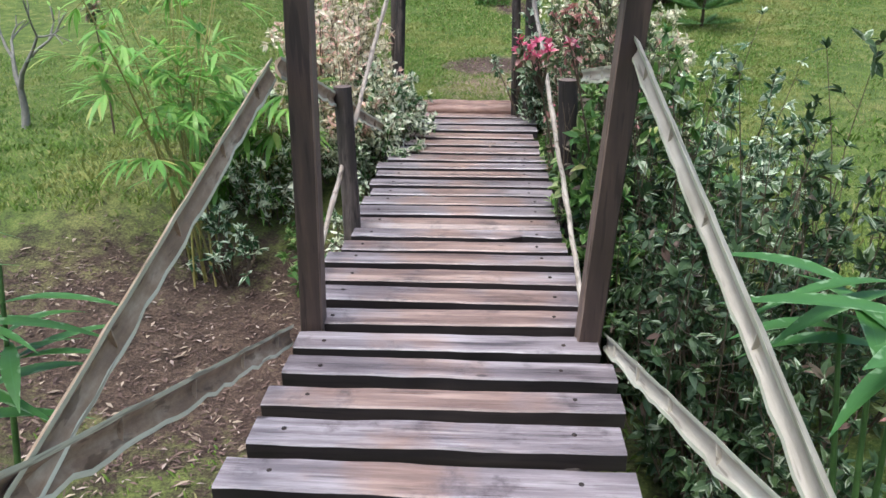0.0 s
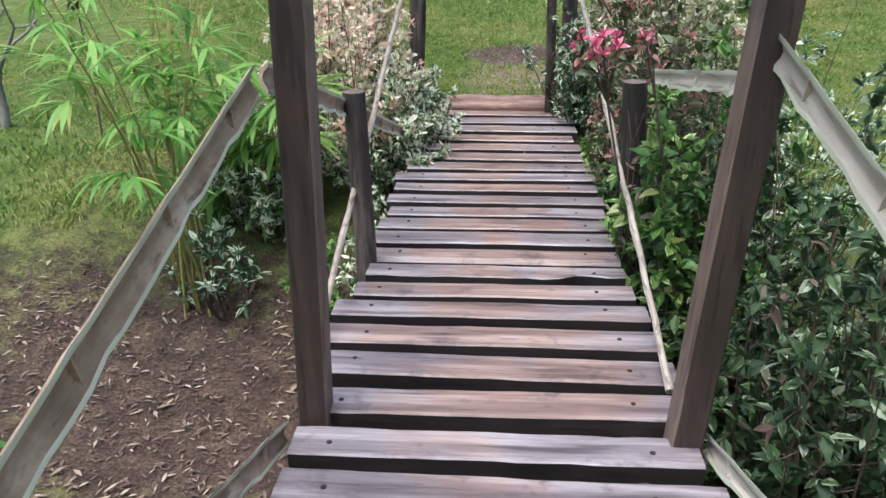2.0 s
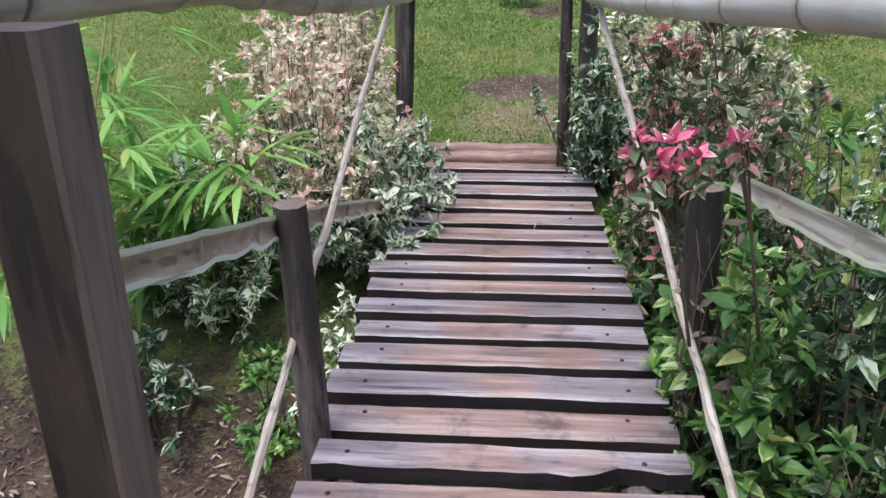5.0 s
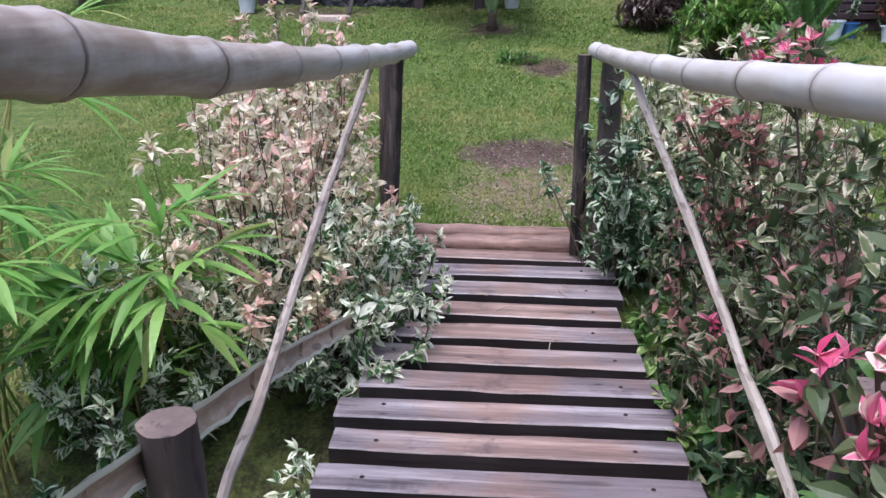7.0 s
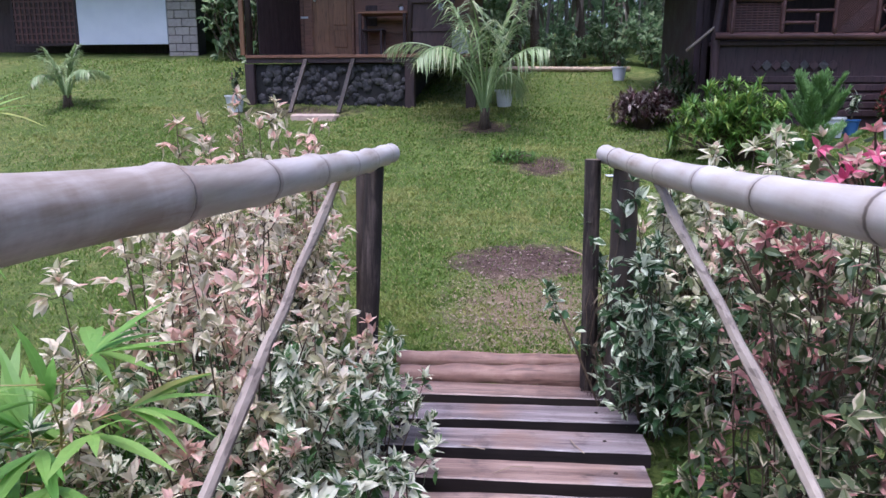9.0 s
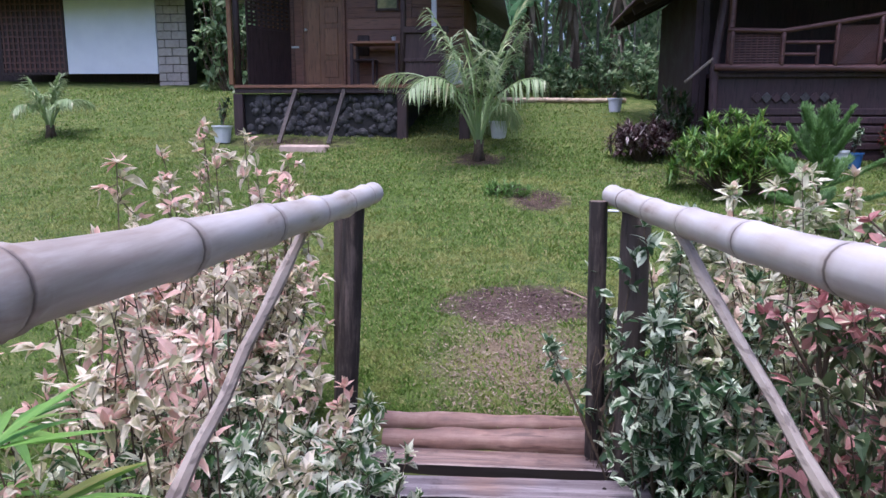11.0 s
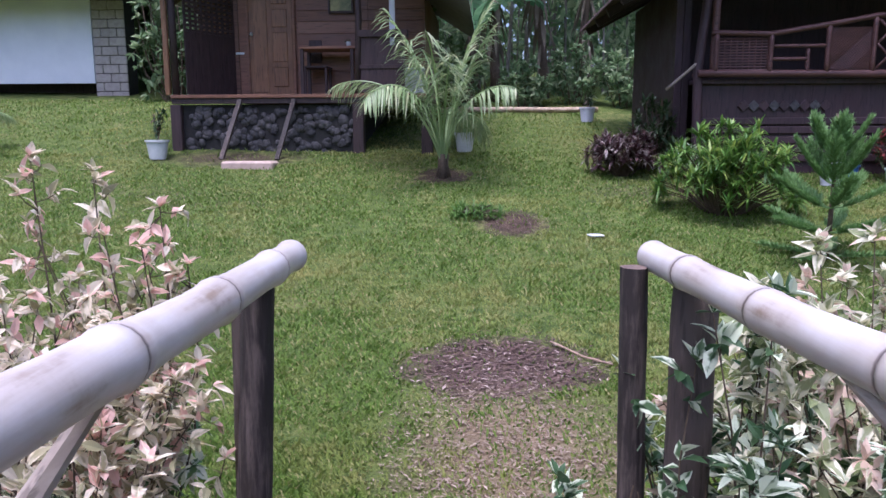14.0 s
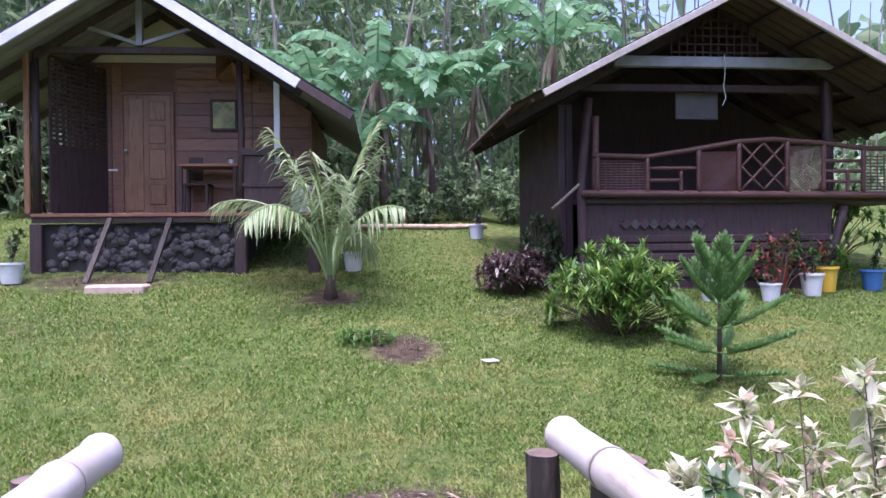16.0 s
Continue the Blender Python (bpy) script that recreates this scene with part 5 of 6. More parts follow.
    for lo, hi in (((-0.20, -0.02, -0.24), (-0.165, 0.02, 0.24)), ((0.165, -0.02, -0.24), (0.20, 0.02, 0.24)), ((-0.165, -0.02, 0.20), (0.165, 0.02, 0.24)), ((-0.165, -0.02, -0.24), (0.165, 0.02, -0.20))):
        g.box(lo, hi, None, 0.004)
    part("frame", g, DARKWOOD, pic, "dark frame")
    g = Geo()
    g.box((-0.165, -0.005, -0.20), (0.165, 0.005, 0.20))
    part("print", g, plain("flower_print", (0.10, 0.13, 0.05), (0.50, 0.44, 0.18), 7, 0.4, 0.02), pic, "faded yellow and green print")
    # table, chair and cup
    tb = thing("porch_table", "red-brown wooden table on the cottage porch", "table", at=at @ pose(2.18, 0.62, F))
    g = Geo()
    g.box((-0.42, -0.26, 0.68), (0.44, 0.24, 0.72), None, 0.006)
    part("tabletop", g, SIDING, tb)
    for dx in (-0.38, 0.38):
        for dy in (-0.22, 0.20):
            g = Geo()
            g.box((dx - 0.025, dy - 0.025, 0), (dx + 0.025, dy + 0.025, 0.68), None, 0.004)
            part("leg", g, DARKWOOD, tb)
    ch = thing("porch_chair", "dark wooden chair tucked under the porch table", "chair", at=at @ pose(1.96, 0.72, F))
    g = Geo()
    g.box((-0.19, -0.17, 0.42), (0.19, 0.17, 0.45), None, 0.008)
    part("seat", g, DARKWOOD, ch)
    g = Geo()
    g.box((-0.19, 0.14, 0.55), (0.02, 0.165, 0.90), pose(0, 0, 0, -6), 0.01)
    part("backrest", g, DARKWOOD, ch)
    for dx in (-0.16, 0.16):
        for dy in (-0.14, 0.14):
            g = Geo()
            g.box((dx - 0.018, dy - 0.018, 0), (dx + 0.018, dy + 0.018, 0.42), None, 0.003)
            part("leg", g, DARKWOOD, ch)
    cup = thing("potted_seedling", "small white cup with a seedling on the porch table", "plant pot", at=at @ pose(2.48, 0.55, F + 0.72))
    g = Geo()
    g.tube_z([(0.030, 0), (0.042, 0.08), (0.036, 0.078), (0.028, 0.02)], 12, (0, 0, 0))
    part("cup", g, PLASTIC, cup, "white cup", True)
    g = Geo()
    r2 = random.Random(3)
    for k in range(14):
        g.leaf(Vector((0, 0, 0.07)), rand_dir(r2, 1.0), Vector((1, 0, 0.3)), 0.08, 0.02, 0.2, 0.1, 3)
    part("leaves", g, HEDGE, cup)
    wb = thing("white_container", "white plastic container standing beside the porch", "container", at=at @ pose(3.48, 0.45, F))
    g = Geo()
    g.box((-0.15, -0.12, 0.0), (0.15, 0.12, 0.36), None, 0.02)
    part("body", g, PLASTIC, wb)
    g = Geo()
    g.box((-0.16, -0.13, 0.36), (0.16, 0.13, 0.40), None, 0.01)
    part("lid", g, BARGE, wb)
    # slab below the stair
    g = Geo()
    g.box((-0.36, -0.16, 0.0), (0.36, 0.16, 0.14), None, 0.025)
    x, y = (at @ Vector((1.34, -0.80, 0)))[:2]
    sl = part("step_slab", g, SLAB)
    sl.matrix_world = pose(x, y, ground_z(x, y) - 0.08, 0, 0, -4)
    tagged(sl, "pale pinkish concrete slab at the foot of the stair", "slab")


cottage_left()


# ---------------------------------------------------------------- dark cottage with a bamboo veranda
def cottage_right():
    rng = random.Random(43)
    at = pose(3.28, 14.1, 0, 0, 0, -3)
    ob = thing("veranda_cottage", "dark brown cottage with a red pole veranda rail", "cottage", at=at)

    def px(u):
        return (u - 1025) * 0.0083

    def boxes(name, items, mat, label="", bevel=0.006, parent=ob):
        g = Geo()
        for lo, hi in items:
            g.box(lo, hi, None, bevel)
        return part(name, g, mat, parent, label)

    def pole(name, pts, r, mat=REDLOG, label=""):
        g = Geo()
        pts = [Vector(p) for p in pts]
        fine = []
        for a, b in zip(pts, pts[1:]):
            for i in range(5):
                fine.append(a.lerp(b, i / 5))
        fine.append(pts[-1])
        g.tube(fine, [r * (1 + 0.10 * noise.noise((i * 0.8, r * 90, 0))) for i in range(len(fine))], 9)
        return part(name, g, mat, ob, label, True)
    # floor, base wall, back and side walls
    boxes("veranda_floor", [((-0.02, 0.02, 2.0), (4.9, 3.1, 2.06))], NIGHTWOOD, "dark board floor")
    base = boxes("base_wall", [((0.02, 0.08, 0.75), (3.55, 0.14, 2.0))], NIGHTWOOD, "dark plank base wall", 0)
    z = 1.0
    for k in range(5):
        g = Geo()
        g.box((0.03, 0.045, z), (3.54, 0.078, z + 0.095), None, 0.01)
        part("plank", g, NIGHTWOOD, base)
        z += 0.115 if k != 2 else 0.13
    for k in range(9):
        g = Geo()
        u = 0.62 + k * 0.13
        g.box((-0.055, -0.012, -0.055), (0.055, 0.012, 0.055), pose(u, 0.06, 1.72, 0, 45, 0), 0.006)
        part("cutout_block", g, STONE if k % 2 else NIGHTWOOD, base)
    boxes("side_wall", [((-0.22, 0.35, 0.8), (-0.02, 0.42, 3.38)), ((-0.22, 0.42, 0.8), (-0.16, 3.0, 3.36))], NIGHTWOOD, "dark brown boarded wall", 0)
    sloped_wall("inner_wall", -0.16, 4.3, 2.3, 2.36, 2.06, lambda u: 4.70 - abs(u - 1.93) * 0.52 - 0.2, NIGHTWOOD, ob, "dark brown boarded inner wall")
    sloped_wall("rear_wall", -0.16, 4.3, 2.95, 3.0, 0.8, lambda u: 4.70 - abs(u - 1.93) * 0.52 - 0.2, NIGHTWOOD, ob)
    for k in range(2):
        g = Geo()
        g.box((-0.22 + k * 0.10, 0.33, 0.9), (-0.22 + k * 0.10 + 0.094, 0.349, 3.36), None, 0.004)
        part("board", g, NIGHTWOOD, ob)
    # posts
    pole("veranda_post", [(0.03, 0.02, 0.8), (0.0, 0.02, 2.2), (0.12, 0.04, 3.4)], 0.06, NIGHTWOOD, "dark round corner post")
    pole("veranda_post", [(0.18, -0.02, 2.1), (0.19, -0.02, 3.15)], 0.05, REDLOG, "stained red corner post")
    pole("veranda_post", [(3.55, 0.25, 0.85), (3.62, 0.25, 2.4), (3.60, 0.25, 4.0)], 0.075, NIGHTWOOD, "dark round veranda post")
    pole("veranda_post", [(3.45, 0.05, 0.95), (3.72, 0.05, 1.95)], 0.06, NIGHTWOOD, "slanting dark prop")
    pole("veranda_post", [(5.6, 0.2, 0.9), (5.6, 0.2, 3.4)], 0.07, NIGHTWOOD, "dark round veranda post")
    pole("bench_pole", [(-0.02, -0.06, 2.13), (2.2, -0.06, 2.11), (5.2, -0.06, 2.09)], 0.05, REDLOG, "long red-brown bench pole")
    boxes("bench_seat", [((0.0, -0.02, 2.10), (5.2, 0.30, 2.15))], REDLOG)
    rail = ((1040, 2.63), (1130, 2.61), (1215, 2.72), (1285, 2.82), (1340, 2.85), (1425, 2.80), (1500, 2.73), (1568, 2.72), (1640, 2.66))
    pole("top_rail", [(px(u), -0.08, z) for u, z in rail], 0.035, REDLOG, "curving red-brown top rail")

    def top_at(u):
        return lerp_table(u, rail)
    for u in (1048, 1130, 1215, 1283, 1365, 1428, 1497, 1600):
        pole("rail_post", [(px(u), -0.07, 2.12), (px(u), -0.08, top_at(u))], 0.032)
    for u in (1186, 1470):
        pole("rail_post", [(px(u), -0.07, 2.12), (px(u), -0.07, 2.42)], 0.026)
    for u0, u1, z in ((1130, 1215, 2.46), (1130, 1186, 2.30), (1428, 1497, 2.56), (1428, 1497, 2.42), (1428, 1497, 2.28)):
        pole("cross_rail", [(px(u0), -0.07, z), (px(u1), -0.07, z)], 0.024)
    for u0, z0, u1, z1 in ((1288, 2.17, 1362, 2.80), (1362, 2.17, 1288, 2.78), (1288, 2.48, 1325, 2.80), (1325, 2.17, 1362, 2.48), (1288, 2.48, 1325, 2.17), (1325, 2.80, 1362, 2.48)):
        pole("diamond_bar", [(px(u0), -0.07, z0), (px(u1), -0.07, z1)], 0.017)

    def woven(u0, u1, step, size, diag, bottom=2.17):
        g = Geo()
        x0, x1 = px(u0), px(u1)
        h = min(top_at(u0), top_at(u1)) - 0.04 - bottom
        w = x1 - x0
        if diag:
            s = -h
            while s < w:
                for sgn in (1, -1):
                    a0, a1 = max(0, s), min(w, s + h)
                    if a1 > a0:
                        z0, z1 = (a0 - s), (a1 - s)
                        if sgn < 0:
                            z0, z1 = h - z0, h - z1
                        g.tube([(x0 + a0, -0.055 - 0.004 * sgn, bottom + z0), (x0 + a1, -0.055 - 0.004 * sgn, bottom + z1)], size, 4, False)
                s += step
        else:
            z = 0.0
            while z < h:
                g.tube([(x0, -0.055, bottom + z), (x1, -0.055, bottom + z)], size, 5, False)
                z += step
            x = 0.0
            while x < w:
                g.tube([(x0 + x, -0.05, bottom), (x0 + x, -0.05, bottom + h)], size, 5, False)
                x += step * 2.2
        tagged(part("woven_panel", g, REDLOG, ob, "woven red-brown lattice panel"), kind="stuff")
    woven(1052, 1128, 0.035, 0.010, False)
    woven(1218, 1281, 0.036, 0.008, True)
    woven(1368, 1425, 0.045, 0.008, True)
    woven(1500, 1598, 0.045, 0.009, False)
    # roof with both slopes, rafters, barge poles
    uc, half, za, ze, v0, v1 = 1.93, 3.02, 4.70, 3.13, -0.8, 3.3
    for sgn in (-1, 1):
        g = Geo()
        vs, fs = [], []
        n = 44
        for i in range(n + 1):
            v = v0 + (v1 - v0) * i / n
            b = 0.012 * math.cos(i * math.pi)
            for lift in (0.0, -0.03):
                vs += [(uc, v, za + b + lift), (uc + sgn * half, v, ze + b + lift)]
        for i in range(n):
            a, b = i * 4, (i + 1) * 4
            fs += [(a, a + 1, b + 1, b), (a + 2, b + 2, b + 3, a + 3), (a + 1, a + 3, b + 3, b + 1)]
        g.add(vs, fs)
        part("roof_sheet", g, THATCH, ob, "dark reddish brown roof sheet")
        ang = math.degrees(math.atan2(za - ze, half))
        ln = math.hypot(half, za - ze)
        g = Geo()
        g.box((0, -0.025, -0.09), (ln - (0.42 if sgn < 0 else 0.0), 0.025, -0.005), pose(uc, v0 - 0.02, za) @ Matrix.Scale(sgn, 4, (1, 0, 0)) @ pose(0, 0, 0, 0, ang, 0), 0.006)
        part("barge_board", g, BLOCK, ob, "pale weathered barge board")
        for v in (0.1, 1.1, 2.1, 3.1):
            g = Geo()
            g.box((0, -0.03, -0.16), (ln - 0.05, 0.03, -0.04), pose(uc, v, za) @ Matrix.Scale(sgn, 4, (1, 0, 0)) @ pose(0, 0, 0, 0, ang, 0))
            part("rafter", g, NIGHTWOOD, ob)
        for k in range(5):
            s = 0.15 + 0.19 * k
            g = Geo()
            g.tube([(uc + sgn * half * s, v0 + 0.05, za - (za - ze) * s - 0.06), (uc + sgn * half * s, v1 - 0.1, za - (za - ze) * s - 0.06)], 0.025, 5)
            part("purlin", g, NIGHTWOOD, ob)
    boxes("tie_beam", [((0.45, -0.04, 3.82), (3.85, 0.06, 3.96))], TIN, "grey-blue tie beam")
    boxes("tie_beam", [((-0.1, 0.30, 3.56), (3.9, 0.38, 3.66))], NIGHTWOOD)
    g = Geo()
    for k in range(12):
        g.box((1.25 + k * 0.11, 0.02, 3.96), (1.25 + k * 0.11 + 0.02, 0.04, 4.60 - abs(1.93 - (1.25 + k * 0.11)) * 0.54))
    for k in range(5):
        w = 0.68 - k * 0.13
        g.box((1.93 - w, 0.015, 4.02 + k * 0.11), (1.93 + w, 0.045, 4.04 + k * 0.11))
    part("gable_lattice", g, NIGHTWOOD, ob, "dark gable lattice")
    sign = thing("hanging_board", "faded pale board hanging under the veranda roof", "sign", at=at @ pose(1.80, 0.45, 3.40))
    g = Geo()
    g.box((-0.31, -0.012, -0.20), (0.31, 0.012, 0.20), None, 0.006)
    part("board", g, plain("faded_board", (0.06, 0.054, 0.055), (0.12, 0.11, 0.11), 6, 0.6, 0.1), sign)
    g = Geo()
    g.tube([(-0.25, 0, 0.2), (-0.25, 0.0, 0.36)], 0.004, 5)
    g.tube([(0.25, 0, 0.2), (0.25, 0.0, 0.36)], 0.004, 5)
    part("hangers", g, STEM, sign)
    g = Geo()
    g.tube([(1.95 + a, -0.07, 3.3 + b) for a, b in ((0.0, 0.68), (0.01, 0.45), (-0.01, 0.25), (0.02, 0.1), (-0.03, 0.0))], 0.006, 5)
    part("cord", g, PLASTIC, ob, "thin white hanging cord")
    pole("corner_brace", [(-0.40, 0.0, 1.93), (0.0, 0.0, 2.28)], 0.02, BRACE, "short pale diagonal brace at the corner")


cottage_right()


# ---------------------------------------------------------------- pale shed at the back
def shed():
    at = pose(-7.05, 21.2, 0, 0, 0, -3)
    ob = thing("block_shed", "low shed with a white sheet wall and concrete block corner", "shed", at=at)
    rng = random.Random(3)

    def boxes(name, items, mat, label="", bevel=0.006, parent=ob):
        g = Geo()
        for lo, hi in items:
            g.box(lo, hi, None, bevel)
        return part(name, g, mat, parent, label)
    boxes("white_wall", [((-3.1, 0.0, 2.52), (-0.78, 0.05, 4.75))], WHITE, "white sheet wall")
    pier = boxes("block_pier", [((-0.76, 0.03, 1.6), (-0.03, 0.5, 4.7))], MORTAR, "grey concrete block pier", 0)
    z = 1.95
    row = 0
    while z < 4.65:
        cuts = [-0.77, -0.40, -0.02] if row % 2 else [-0.77, -0.58, -0.21, -0.02]
        for a, b in zip(cuts, cuts[1:]):
            g = Geo()
            g.box((a + 0.006, 0.0, z), (b - 0.006, 0.045, z + 0.185), None, 0.012)
            part("block", g, BLOCK, pier)
        z += 0.197
        row += 1
    boxes("back_wall", [((-6.0, 0.6, 1.6), (-0.6, 0.7, 4.7))], DARKWOOD, "", 0)
    boxes("window_frame", [((-4.85, 0.0, 2.5), (-4.79, 0.06, 4.7)), ((-3.18, 0.0, 2.5), (-3.12, 0.06, 4.7)), ((-4.79, 0.0, 2.5), (-3.18, 0.06, 2.56)), ((-4.79, 0.03, 2.56), (-3.18, 0.05, 4.7))], DARKWOOD, "brown frame")
    g = Geo()
    for k in range(13):
        g.box((-4.77 + k * 0.13, 0.005, 2.56), (-4.77 + k * 0.13 + 0.05, 0.028, 4.7))
    for k in range(14):
        g.box((-4.79, -0.005, 2.62 + k * 0.155), (-3.18, 0.02, 2.66 + k * 0.155))
    part("lattice_panel", g, REDLOG, ob, "brown lattice panel")
    g = Geo()
    vs, fs = [], []
    n = 60
    for i in range(n + 1):
        u = 0.85 - 7.5 * i / n
        b = 0.02 * math.cos(i * math.pi)
        vs += [(u, -1.0, 4.28 + b), (u, 4.2, 6.0 + b), (u, -1.0, 4.26 + b), (u, 4.2, 5.98 + b)]
    for i in range(n):
        a, c = i * 4, (i + 1) * 4
        fs += [(a, a + 1, c + 1, c), (a + 2, c + 2, c + 3, a + 3), (a, c, c + 2, a + 2)]
    g.add(vs, fs)
    part("roof_sheet", g, SHEDROOF, ob, "brown-grey corrugated metal roof")


SHEDROOF = plain("brown_grey_metal_roof", (0.055, 0.04, 0.04), (0.13, 0.10, 0.10), 5, 0.5, 0.3, 0.2)
shed()


# ---------------------------------------------------------------- pots, edging and small things
def pot(x, y, r, h, mat, label, plant=None, seed=1, height=0.5, name="plant_pot"):
    z = ground_z(x, y)
    ob = thing(name, label, "plant pot", "pots in the garden", pose(x, y, z))
    g = Geo()
    g.tube_z([(r * 0.72, 0), (r * 0.95, h * 0.88), (r * 1.06, h * 0.9), (r * 1.06, h), (r * 0.94, h), (r * 0.9, h * 0.86)], 20, (0, 0, 0))
    smooth_by_angle(part("pot", g, mat, ob), 30)
    if plant:
        rng = random.Random(seed)
        w, g = Geo(), Geo()
        for k in range(5):
            d = rand_dir(rng, 1.6)
            tip = Vector((d.x * height * 0.4, d.y * height * 0.4, h * 0.8 + height * rng.uniform(0.6, 1)))
            w.tube([Vector((0, 0, h * 0.8)), tip], [0.008, 0.004], 5, False)
            for i in range(16):
                c = Vector((0, 0, h * 0.8)).lerp(tip, rng.uniform(0.35, 1))
                ln = rng.uniform(0.07, 0.12)
                g.leaf(c, rand_dir(rng, 0.2), Vector((0, 0, 1)), ln, ln * 0.4, 0.25, 0.15, 3)
        part("stems", w, STEM, ob)
        part("leaves", g, plant, ob)


RED = leafy("red_flower", (0.05, 0.09, 0.03), (0.10, 0.13, 0.05), None, 0.7, ((0.42, 0.05, 0.07), 0.35), 0.5, 0.3)
BLUEPLASTIC = plain("blue_plastic", (0.03, 0.10, 0.28), (0.06, 0.16, 0.36), 6, 0.4, 0.05)
YELLOWPLASTIC = plain("yellow_plastic", (0.55, 0.36, 0.03), (0.65, 0.45, 0.06), 6, 0.45, 0.05)
REDPLASTIC = plain("red_plastic", (0.35, 0.03, 0.02), (0.45, 0.06, 0.03), 6, 0.45, 0.05)
pot(-4.05, 14.85, 0.155, 0.27, PLASTIC, "white plastic pot with a thin seedling beside the cottage", HEDGE, 4, 0.5)
pot(0.30, 15.25, 0.15, 0.28, PLASTIC, "white plastic pot behind the coconut palm")
pot(2.55, 17.6, 0.14, 0.26, BARGE, "pale blue-grey pot at the lawn edge", HEDGE, 6, 0.4)
for k, (x, y, r, h, m, lab, pl) in enumerate((
        (4.75, 13.45, 0.15, 0.28, PLASTIC, "white plastic tub under the veranda", HEDGE), (5.05, 13.6, 0.12, 0.22, BLUEPLASTIC, "blue plastic pot under the veranda", VARIEGATED_DARK),
        (6.25, 13.6, 0.15, 0.30, PLASTIC, "white pail among flower pots", HEDGE), (6.6, 13.8, 0.16, 0.34, YELLOWPLASTIC, "yellow plastic pot with a flowering plant", RED),
        (5.95, 13.9, 0.15, 0.36, REDPLASTIC, "red plastic pot with a flowering plant", RED), (5.5, 13.35, 0.13, 0.24, PLASTIC, "white pot with red flowers beside the veranda", RED),
        (7.3, 13.8, 0.15, 0.28, BLUEPLASTIC, "blue pot with leafy plant", HEDGE))):
    pot(x, y, r, h, m, lab, pl, 20 + k, 0.45)
rosette_shrub(5.75, 13.6, 0.38, 1.05, 30, 81, "red-flowering shrub beside the veranda", RED, 0.09, 0.03, "flowering_shrub")
rosette_shrub(6.6, 14.2, 0.6, 0.9, 50, 82, "leafy green shrub beyond the veranda", BRIGHT, 0.14, 0.03)
rosette_shrub(7.9, 15.5, 0.9, 1.3, 60, 83, "leafy green shrub beyond the veranda", BRIGHT, 0.16, 0.04)

edge = thing("edging_pole", "pale bamboo pole lying along the lawn edge", "pole", at=pose(0, 0, 0))
g = Geo()
g.tube([(x, 18.6 + 0.02 * math.sin(x * 3), ground_z(x, 18.6) + 0.06) for x in [-0.2 + 0.35 * i for i in range(10)]], 0.05, 8)
part("pole", g, SPLIT, edge, "pale pole", True)

g = Geo()
g.box((-0.07, -0.045, 0), (0.07, 0.045, 0.015), None, 0.004)
card = part("paper_scrap", g, PLASTIC)
card.matrix_world = pose(1.42, 11.3, ground_z(1.42, 11.3) + 0.02, 3, 2, 20)
tagged(card, "small white scrap lying on the lawn", "scrap")
g = Geo()
g.tube([(0.62, 8.75, ground_z(0.62, 8.75) + 0.03), (0.78, 8.55, 0.10), (0.92, 8.42, ground_z(0.9, 8.4) + 0.03)], 0.007, 6)
twig = tagged(part("dry_twig", g, SPLIT), "thin dry twig on the bare soil", "twig")
fl = thing("red_leaf_flower", "withered reddish flower head beside the lawn", "flower", at=pose(-3.05, 6.0, ground_z(-3.05, 6.0)))
g, w = Geo(), Geo()
r3 = random.Random(12)
w.tube([(0, 0, -0.02), (0.02, 0, 0.5), (0, 0.01, 1.05)], [0.010, 0.008, 0.006], 6, False)
for k in range(30):
    g.leaf(Vector((0, 0, 1.05)), rand_dir(r3, 0.2), Vector((0, 0, 1)), 0.12, 0.05, 0.4, 0.2, 3)
part("stalk", w, STEM, fl)
part("petals", g, REDTIP, fl)


# ---------------------------------------------------------------- grass, litter and chips
def bare(x, y):
    for cx, cy, rx, ry in ((-1.6, 3.6, 1.9, 1.4), (0.3, 8.45, 0.6, 0.47), (0.68, 11.85, 0.38, 0.5), (0.0, 14.0, 0.38, 0.38), (-3.0, 14.9, 1.2, 0.42)):
        if ((x - cx) / rx) ** 2 + ((y - cy) / ry) ** 2 + 0.5 * noise.noise((x * 5, y * 5, 0)) < 1:
            return True
    return False


